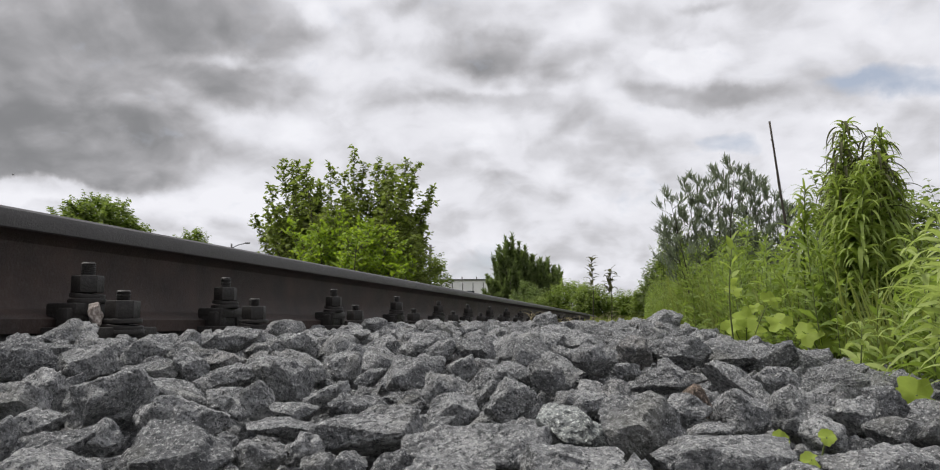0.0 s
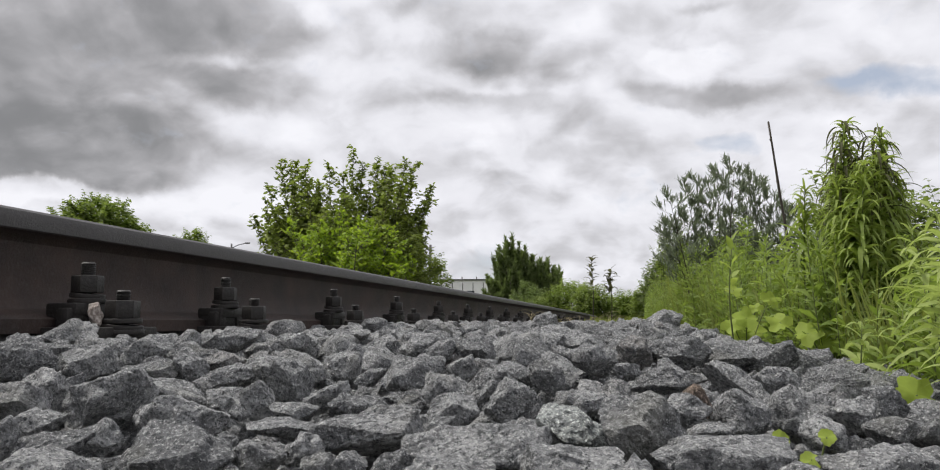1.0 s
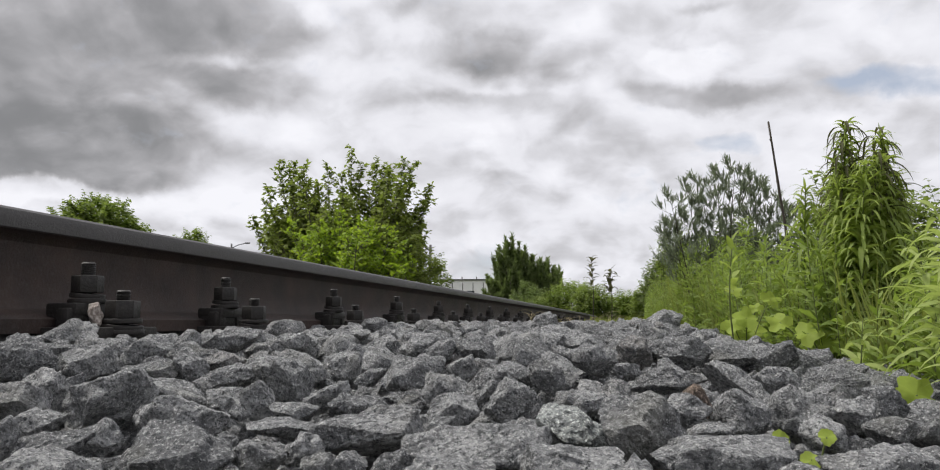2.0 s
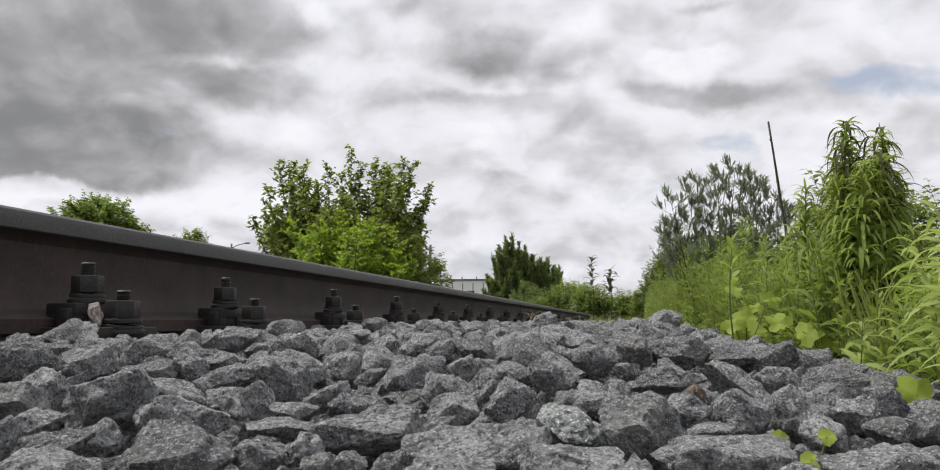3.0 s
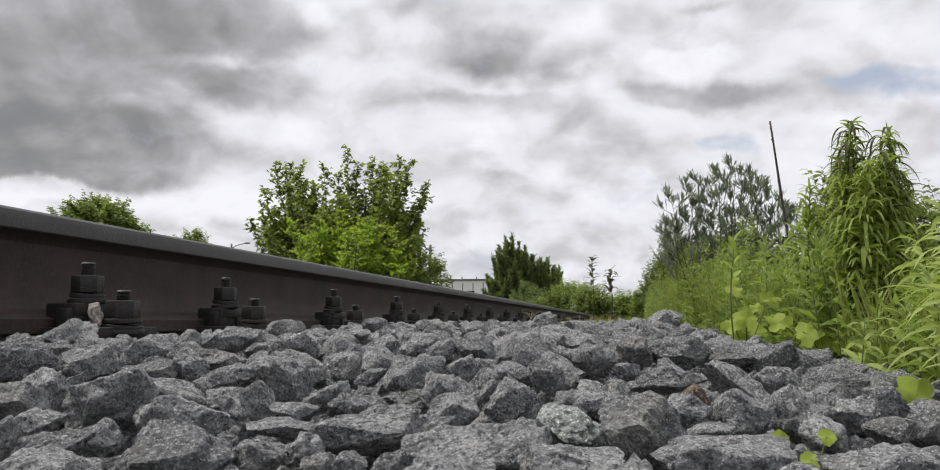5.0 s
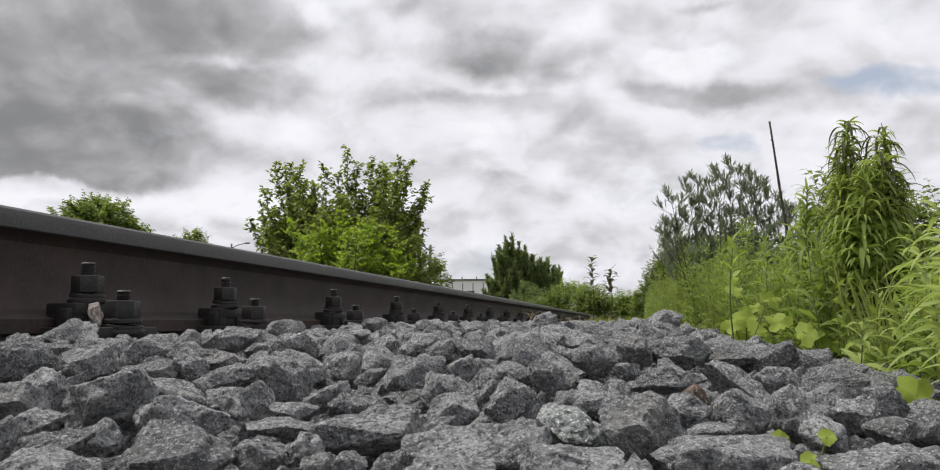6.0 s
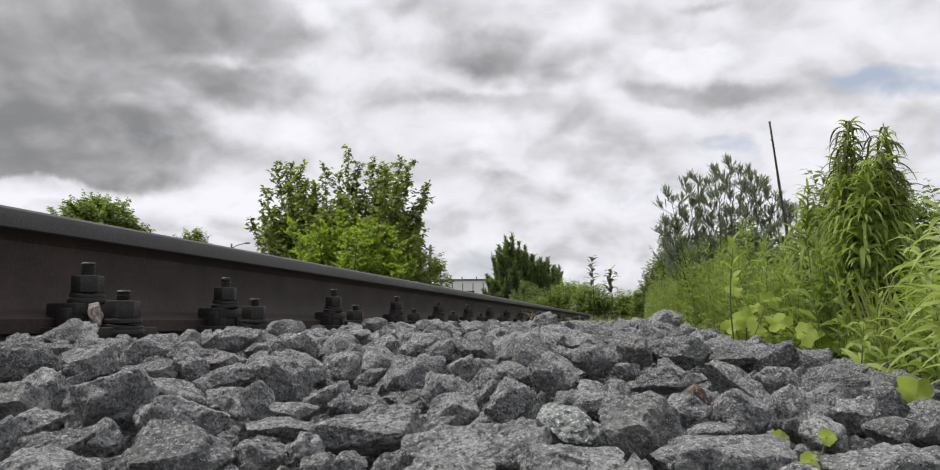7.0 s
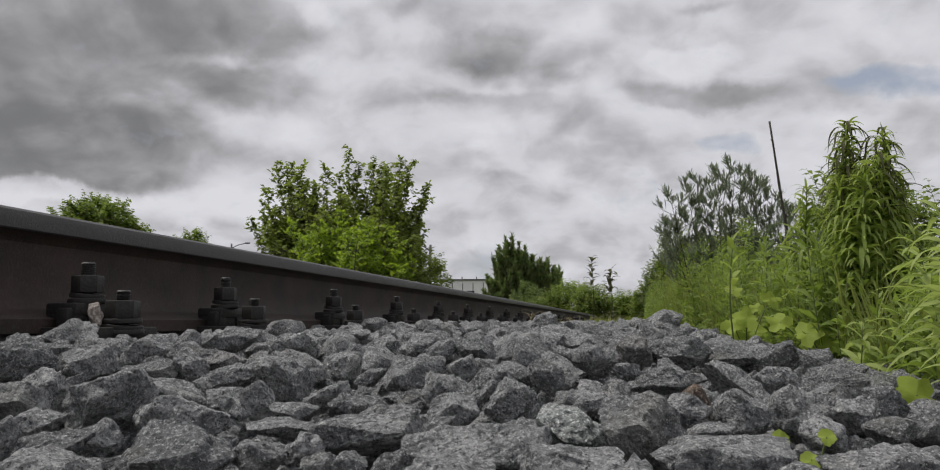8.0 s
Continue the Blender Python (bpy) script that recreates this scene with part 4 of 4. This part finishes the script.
def build_tall_weed():
    """Tall weeds with long drooping leaves."""
    rng = random.Random(77)
    for n, (x, y, h, leaves) in enumerate(((0.414, 1.70, 0.522, 130), (0.480, 1.72, 0.525, 130), (0.425, 1.62, 0.43, 110), (0.505, 1.74, 0.45, 110), (0.46, 1.66, 0.46, 120), (0.44, 1.70, 0.42, 110), (0.385, 1.68, 0.40, 110),
                                           (0.36, 1.80, 0.40, 80), (0.44, 1.85, 0.46, 90), (0.53, 1.66, 0.33, 70))):
        s, l = herb_bufs(rng, h, int(leaves * 1.8), 0.058, 0.0068, 2.0, lean=0.02, start=0.42 if h < 0.5 else 0.36, stem_r=0.004, bunch=0.8, segs=6, rise=0.8)
        parts = [("stem", s, STALK), ("foliage", l, WEED)]
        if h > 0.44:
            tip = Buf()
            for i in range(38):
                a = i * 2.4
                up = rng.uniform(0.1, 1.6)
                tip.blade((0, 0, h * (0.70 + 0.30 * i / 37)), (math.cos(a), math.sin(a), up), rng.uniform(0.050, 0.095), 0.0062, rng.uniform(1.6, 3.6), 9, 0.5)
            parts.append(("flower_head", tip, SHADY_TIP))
        ob = plant("tall_weed", "tall green weed with long drooping leaves and curled brownish tips", "weed", "tall weeds at the ballast edge", parts)
        ob.matrix_world = pose(x, y, base_z(x, y))
        SWAY.append((ob, "weed"))


build_tall_weed()


def build_mugwort():
    rng = random.Random(5)
    for n, (x, y, top) in enumerate(((0.20, 5.0, 0.90), (0.22, 4.9, 1.05), (0.32, 5.0, 1.12), (0.405, 5.1, 1.19), (0.505, 5.0, 1.22), (0.59, 4.9, 1.235),
                                     (0.70, 5.0, 1.20), (0.755, 5.1, 1.19), (0.79, 4.9, 1.06), (0.85, 4.8, 0.96), (0.94, 4.9, 0.94), (1.52, 4.0, 1.0), (1.58, 4.1, 0.92))):
        z = base_z(x, y)
        h = top - 0.03 - z
        stem, leaf = Buf(), Buf()
        pts = curve((0, 0, 0), (0.55 * (x - 0.52) if x < 0.8 else 0.0, rng.uniform(-0.03, 0.03), h), (rng.uniform(-0.03, 0.03), 0, 0))
        stem.tube(pts, [0.0055 * (1.05 - 0.85 * i / 6) for i in range(7)], 5)
        for i in range(21):
            t = 0.40 + 0.59 * (i + rng.random()) / 21
            q = t * 6
            j = min(int(q), 5)
            p = pts[j].lerp(pts[j + 1], q - j)
            a = i * 2.4 + rng.uniform(-0.4, 0.4)
            ln = (0.31 - 0.24 * t) * rng.uniform(0.6, 1.3)
            out = Vector((math.cos(a), math.sin(a), 0.5)).normalized()
            e = p + out * ln
            stem.tube([p, e], [0.002, 0.0008], 3)
            for m in range(9):
                c = p.lerp(e, 0.45 + 0.55 * (m + rng.random()) / 9)
                d = out * 0.6 + Vector((rng.gauss(0, 0.42), rng.gauss(0, 0.42), rng.gauss(0.65, 0.3)))
                tip = d.normalized() * rng.uniform(0.055, 0.085)
                leaf.blade(c, d, tip.length, 0.0085, rng.uniform(0.0, 0.4), 2, None)
                for k in (0.35, 0.6):
                    for w in (-1, 1):
                        leaf.blade(c + tip * k, d + w * 0.9 * Vector((-d.y, d.x, 0.2)), tip.length * 0.55, 0.0075, 0.1, 2, None)
        ob = plant("mugwort", "tall grey-green feathery herb behind the weeds", "herb", "grey-green herbs", [("stem", stem, DRY), ("foliage", leaf, MUGWORT)])
        ob.matrix_world = pose(x - (0.55 * (x - 0.52) if x < 0.8 else 0.0), y, z)
        SWAY.append((ob, "herb"))


build_mugwort()


def build_stalks():
    b = Buf()
    z = base_z(0.60, 3.0)
    pts = [Vector((0.60, 3.0, z)).lerp(Vector((0.484, 3.0, 1.013)), i / 12) + Vector((-0.006 * math.sin(3.1 * i / 12), 0.004 * math.sin(i), 0)) for i in range(13)]
    b.tube([p - pts[0] for p in pts], [0.0072 - 0.00034 * i + 0.0006 * (i % 3 == 0) for i in range(13)], 7)
    for i in (7, 9, 11):
        p = pts[i] - pts[0]
        b.tube([p, p + Vector((0.007 * (-1) ** i, 0.0, 0.012))], [0.0025, 0.001], 4)
    ob = plant("dead_stalk", "bare dark dead stalk standing among weeds", "stalk", "", [("stem", b, DRY)])
    ob.matrix_world = pose(*pts[0])
    SWAY.append((ob, "stick"))
    rng = random.Random(9)
    for x, top in ((-0.305, 0.765), (-0.172, 0.675)):
        s, l = Buf(), Buf()
        z = base_z(x, 6.0)
        h = top - z
        s.tube(curve((0, 0, 0), (0.0, 0, h), (0.01, 0, 0)), [0.0042 - 0.0004 * i for i in range(7)], 5)
        for i in range(22):
            t = 0.58 + 0.42 * (i / 21) ** 0.8
            a = i * 2.4
            l.blade((0, 0, h * t), (math.cos(a), math.sin(a), rng.uniform(0.3, 1.4)), rng.uniform(0.07, 0.12) * (1.25 - 0.5 * t), 0.026, rng.uniform(0.2, 1.4), 3)
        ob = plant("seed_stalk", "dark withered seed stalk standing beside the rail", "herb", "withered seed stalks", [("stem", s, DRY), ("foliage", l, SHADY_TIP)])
        ob.matrix_world = pose(x, 6.0, z)
        SWAY.append((ob, "herb"))


build_stalks()


def build_straws():
    """Dry bent straws that lie over the stones beside the far rail."""
    rng = random.Random(31)
    for n in range(16):
        x, y = rng.uniform(-0.75, -0.15), rng.uniform(5.2, 7.4)
        z = float(ballast_top(x, y)) - 0.02
        a, ln = rng.uniform(0, 6.28), rng.uniform(0.10, 0.26)
        top = Vector((math.cos(a) * ln, math.sin(a) * ln, rng.uniform(0.03, 0.12)))
        b = Buf()
        b.tube(curve((0, 0, 0), top, (0, 0, rng.uniform(0.02, 0.06))), [0.0024 - 0.0002 * i for i in range(7)], 5)
        leaf = Buf()
        leaf.blade(top * 0.5 + Vector((0, 0, 0.03)), (math.cos(a + 1.2), math.sin(a + 1.2), 0.5), 0.09, 0.007, 1.2, 4)
        ob = plant("dry_straw", "dry bent straw lying over the ballast stones", "straw", "dry straws beside the rail", [("stem", b, STRAW), ("leaf", leaf, STRAW)])
        ob.matrix_world = pose(x, y, z)


build_straws()


def build_sapling():
    rng = random.Random(15)
    s, l = Buf(), Buf()
    s.tube(curve((0, 0, 0), (0.002, 0, 0.265), (-0.01, 0, 0)), [0.0024 - 0.0002 * i for i in range(7)], 6)
    for i in range(9):
        a = i * 2.4
        z = 0.13 + 0.135 * i / 8
        l.blade((0, 0, z), (math.cos(a), math.sin(a), 0.5 + 0.2 * i), 0.045, 0.016, 0.6, 4)
    ob = plant("sapling", "dark-stemmed sapling with a few upright leaves", "sapling", "", [("stem", s, STALK), ("foliage", l, WEED)])
    ob.matrix_world = pose(0.228, 2.0, 0.222)
    SWAY.append((ob, "weed"))
    # thin grass between the weeds
    blades = Buf()
    for n in range(4200):
        y = 1.2 + 9 * rng.random() ** 1.5
        x = max(0.36 - 0.018 * max(y - 3, 0), 0.14) + (0.35 + 0.12 * y) * rng.random() ** 1.3
        h = min(1.2, 0.45 + 0.18 * (y - 1.2)) * rng.uniform(0.2, 0.52)
        a = rng.uniform(0, 6.28)
        blades.blade((x, y, base_z(x, y)), (0.25 * math.cos(a), 0.25 * math.sin(a), 1), h, rng.uniform(0.004, 0.008), rng.uniform(0.1, 0.8), 4, None)
    tagged(new("verge_grass", blades.mesh("verge_grass", GRASS)), "thin green grass between the weeds", "grass", kind="stuff")


build_sapling()


def build_insects():
    for rows in (((0.0, -2.613, 3.0, 0.932), (0.1, -2.139, 3.0, 1.096), (0.2, -1.763, 3.0, 1.159), (0.3, -1.49, 3.0, 1.123), (0.4, -1.225, 3.0, 1.049),
                  (0.7, -4.0, 13.0, 1.9), (1.0, -4.6, 14.0, 0.4), (8.0, -4.6, 14.0, 0.35)),
                 ((0.0, -2.2, 2.2, 0.32), (1.2, -2.2, 2.2, 0.35), (1.35, -1.80, 2.95, 0.68), (1.4, -1.752, 3.0, 0.735), (1.5, -1.884, 3.0, 0.753), (1.6, -1.76, 3.0, 0.816),
                  (1.7, -1.245, 3.0, 0.923), (2.1, -3.9, 13.0, 1.8), (2.5, -4.3, 14.0, 0.4), (8.0, -4.3, 14.0, 0.35))):
        thing = tagged(new("flying_insect"), "small dark insect flying through the air", "insect", "flying insects")
        b = Buf()
        b.tube([(-0.006, 0, 0), (-0.003, 0, 0.0005), (0.001, 0, 0.001), (0.005, 0, 0)], [0.0006, 0.0022, 0.0024, 0.001], 7)
        child("body", b.mesh("body", DRY), thing)
        for side in (-1, 1):
            w = Buf()
            w.blade((0, 0, 0.002), (-0.4, side, 0.5), 0.009, 0.004, 0.0, 3)
            child("wing", w.mesh("wing", DRY), thing)
        thing.matrix_world = pose(*rows[0][1:])
        FLIGHTS.append((thing, rows))


FLIGHTS = []
build_insects()


def build_broad_leaves():
    """Low plants with broad lobed leaves at the foot of the weeds."""
    rng = random.Random(3)

    def broad(x, y, z, leaves, label):
        root = tagged(new("broad_leaved_plant"), label, "plant", "broad-leaved plants at the ballast edge")
        root.matrix_world = pose(x, y, z)
        stem = Buf()
        for dx, dy, dz, r in leaves:
            stem.tube(curve((0, 0, 0), (dx, dy, dz), (0, 0.0, 0.1 * dz)), [0.0004 + 0.03 * r] * 7, 5)
        child("stem", stem.mesh("stem", STALK), root)
        for dx, dy, dz, r in leaves:
            b = Buf()
            lobed_leaf(b, (dx, dy, dz), r, (rng.uniform(-0.35, 0.35), -0.8, rng.uniform(0.3, 0.9)), rng.uniform(0, 6.28), notch=0.30 if r > 0.012 else 0.10)
            child("leaf", b.mesh("leaf", LIME), root)
    broad(0.262, 2.08, 0.205, [(-0.030, 0, 0.090, 0.030), (0.000, -0.02, 0.105, 0.034), (-0.008, 0, 0.06, 0.032), (0.022, 0.01, 0.075, 0.028), (0.060, 0, 0.150, 0.027), (0.030, 0.03, 0.13, 0.018), (-0.02, 0.05, 0.175, 0.022)],
          "bright yellow-green plant with broad lobed leaves")
    broad(0.34, 1.60, 0.215, [(-0.03, 0, 0.065, 0.030), (0.02, 0, 0.06, 0.042), (-0.075, 0.02, 0.085, 0.026), (0.05, 0.05, 0.09, 0.03)],
          "bright yellow-green plant with broad lobed leaves")
    broad(0.252, 0.80, 0.150, [(-0.008, 0, 0.086, 0.021), (0.018, -0.01, 0.074, 0.016), (-0.002, -0.005, 0.070, 0.016)], "low bright plant with one large lobed leaf")
    broad(0.094, 0.478, 0.2105, [(-0.018, 0, 0.026, 0.0056), (0.006, 0, 0.028, 0.0050), (-0.004, -0.008, 0.017, 0.0056), (0.007, -0.008, 0.012, 0.0042)],
          "tiny seedling with round leaves between the stones")
    broad(0.305, 0.80, 0.17, [(0.0, 0, 0.02, 0.014)], "tiny seedling with round leaves between the stones")
    # light shoots and overhanging herbs nearest the lens
    for x, y, h, n, ln, w, mat in ((0.300, 1.22, 0.11, 14, 0.055, 0.011, PALE_HERB), (0.335, 1.00, 0.17, 36, 0.060, 0.0085, HERB), (0.288, 0.800, 0.219, 36, 0.066, 0.010, PALE_HERB),
                                   (0.278, 0.745, 0.209, 32, 0.064, 0.009, PALE_HERB), (0.314, 0.860, 0.228, 39, 0.066, 0.010, PALE_HERB), (0.301, 0.790, 0.177, 29, 0.060, 0.009, PALE_HERB),
                                   (0.316, 0.930, 0.214, 35, 0.062, 0.009, PALE_HERB), (0.341, 0.970, 0.233, 35, 0.060, 0.009, PALE_HERB), (0.36, 1.04, 0.22, 50, 0.060, 0.0085, HERB),
                                   (0.41, 1.1, 0.24, 91, 0.036, 0.006, HERB), (0.35, 1.12, 0.17, 60, 0.036, 0.006, HERB), (0.44, 1.2, 0.26, 91, 0.036, 0.006, HERB),
                                   (0.40, 1.3, 0.25, 84, 0.036, 0.006, HERB), (0.345, 1.18, 0.13, 20, 0.055, 0.009, PALE_HERB)):
        s, l = herb_bufs(rng, h, n, ln * 0.8, w * 0.75, 1.1, lean=0.12, start=0.30 if mat is PALE_HERB else 0.1, segs=5, rise=0.6, stem_r=0.0018)
        ob = plant("overhanging_herb", "pale green herb with long narrow leaves over the stones", "herb", "herbs over the ballast", [("stem", s, STALK), ("foliage", l, mat)])
        ob.matrix_world = pose(x, y, base_z(x, y) + 0.01)
        SWAY.append((ob, "weed"))


build_broad_leaves()


# ---- distance ----
def build_building():
    thing = tagged(new("flat_roofed_building"), "pale distant industrial building with a flat roof", "building")
    thing.matrix_world = pose(-22.0, 120.0, 0, 0, 0, 8)
    child("wall", bm_mesh("wall", box_bm(13, 9, 6.36, 0.02, (0, 0, 3.18)), PALE_WALL), thing)
    child("roof", bm_mesh("roof", box_bm(13.5, 9.5, 0.18, 0.03, (0, 0, 6.45)), ROOF), thing, label="dark roof slab with a thin overhang")
    for i in range(9):
        child("wall_joint", bm_mesh("wall_joint", box_bm(0.10, 0.06, 5.6, 0.0, (-6 + 1.5 * i, -4.52, 3.2)), ROOF), thing)
    for i in range(5):
        child("pipe", bm_mesh("pipe", prism_bm(8, 0.07, 0.5, 0, 6.4), ROOF), thing, pose(-5.2 + 2.1 * i, -4.2, 0))
    for i in range(4):
        w = child("window", bm_mesh("window", box_bm(1.0, 0.08, 1.3, 0.0, (-4.8 + 3 * i, -4.53, 4.2)), GLASS), thing)
    lamp_post(-15.2, 60, 6.2, 0.9)
    lamp_post(-42.2, 80, 8.7, -1.6)


def lamp_post(x, y, h, arm):
    thing = tagged(new("street_lamp"), "grey distant street lamp on a pole", "street lamp", "distant street lamps")
    thing.matrix_world = pose(x, y, 0)
    p, a, head = Buf(), Buf(), Buf()
    p.tube([(0, 0, -0.1), (0, 0, h * 0.5), (0, 0, h)], [0.13, 0.11, 0.09], 8)
    a.tube([(0, 0, h - 0.5), (-arm * 0.5, 0, h - 0.15), (-arm, 0, h)], [0.05, 0.05, 0.04], 6)
    child("pole", p.mesh("pole", ROOF), thing)
    bracket = child("arm", a.mesh("arm", ROOF), thing)
    child("lamp_head", bm_mesh("lamp_head", box_bm(0.55, 0.25, 0.14, 0.04, (-arm * 1.15, 0, h + 0.02)), ROOF, 40), bracket)


PALE_WALL = surface("pale render", lambda k: k.mix(k.noise(obj(k), 0.9, 6, 0.65), (0.74, 0.73, 0.72), (0.88, 0.87, 0.86)), 0.9)
ROOF = surface("dark weathered metal", lambda k: k.mix(k.noise(obj(k), 3, 5, 0.6), (0.07, 0.07, 0.07), (0.13, 0.125, 0.12)), 0.8)
GLASS = surface("dark window glass", lambda k: k.mix(k.noise(obj(k), 1, 2, 0.5), (0.03, 0.035, 0.04), (0.06, 0.065, 0.07)), 0.1)
build_building()


# ---- what the wind moves ----
WIND = {}
WIND["weed"] = [(0.0, -0.55), (0.5, -0.68), (1.0, -0.55), (1.5, -0.5), (2.2, -0.3), (3.0, -0.25), (3.5, 0.0), (4.0, 0.05), (4.5, 0.95), (4.8, 1.0), (5.4, 0.4),
             (6.0, 0.12), (6.5, 0.15), (7.0, 0.4), (7.5, 0.15), (8.0, 0.0)]
WIND["herb"] = [(0.0, -0.2), (0.5, -0.2), (1.0, -0.25), (1.5, -0.1), (3.0, -0.1), (3.5, -0.05), (4.0, 0.25), (4.5, 0.3), (6.0, 0.05), (7.0, 0.12), (8.0, 0.0)]
WIND["stick"] = [(0.0, 0.0), (1.0, -0.25), (3.0, -0.25), (4.0, 0.15), (4.5, 0.15), (6.0, 0.0), (8.0, 0.0)]
WIND["tree"] = [(0.0, 1.2), (0.5, 0.9), (1.0, 0.8), (1.5, 0.4), (3.0, 0.2), (3.5, 0.0), (4.0, -0.4), (4.5, -0.8), (6.0, -1.1), (6.5, -1.1), (7.0, -0.8), (7.5, -0.7),
             (8.0, -0.6)]


def motions():
    for n, (thing, kind) in enumerate(SWAY):
        loc, turn, _ = thing.matrix_basis.decompose()
        part = 1.0 if kind != "weed" else 0.8 + 0.4 * math.sin(n * 1.7) ** 2
        rows = [(t, Matrix.Translation(loc) @ Matrix.Rotation(radians(a * part), 4, "Y") @ turn.to_matrix().to_4x4()) for t, a in WIND[kind]]
        walk(thing, rows)
    for thing, rows in FLIGHTS:
        walk(thing, [(t, pose(x, y, z)) for t, x, y, z in rows])


motions()
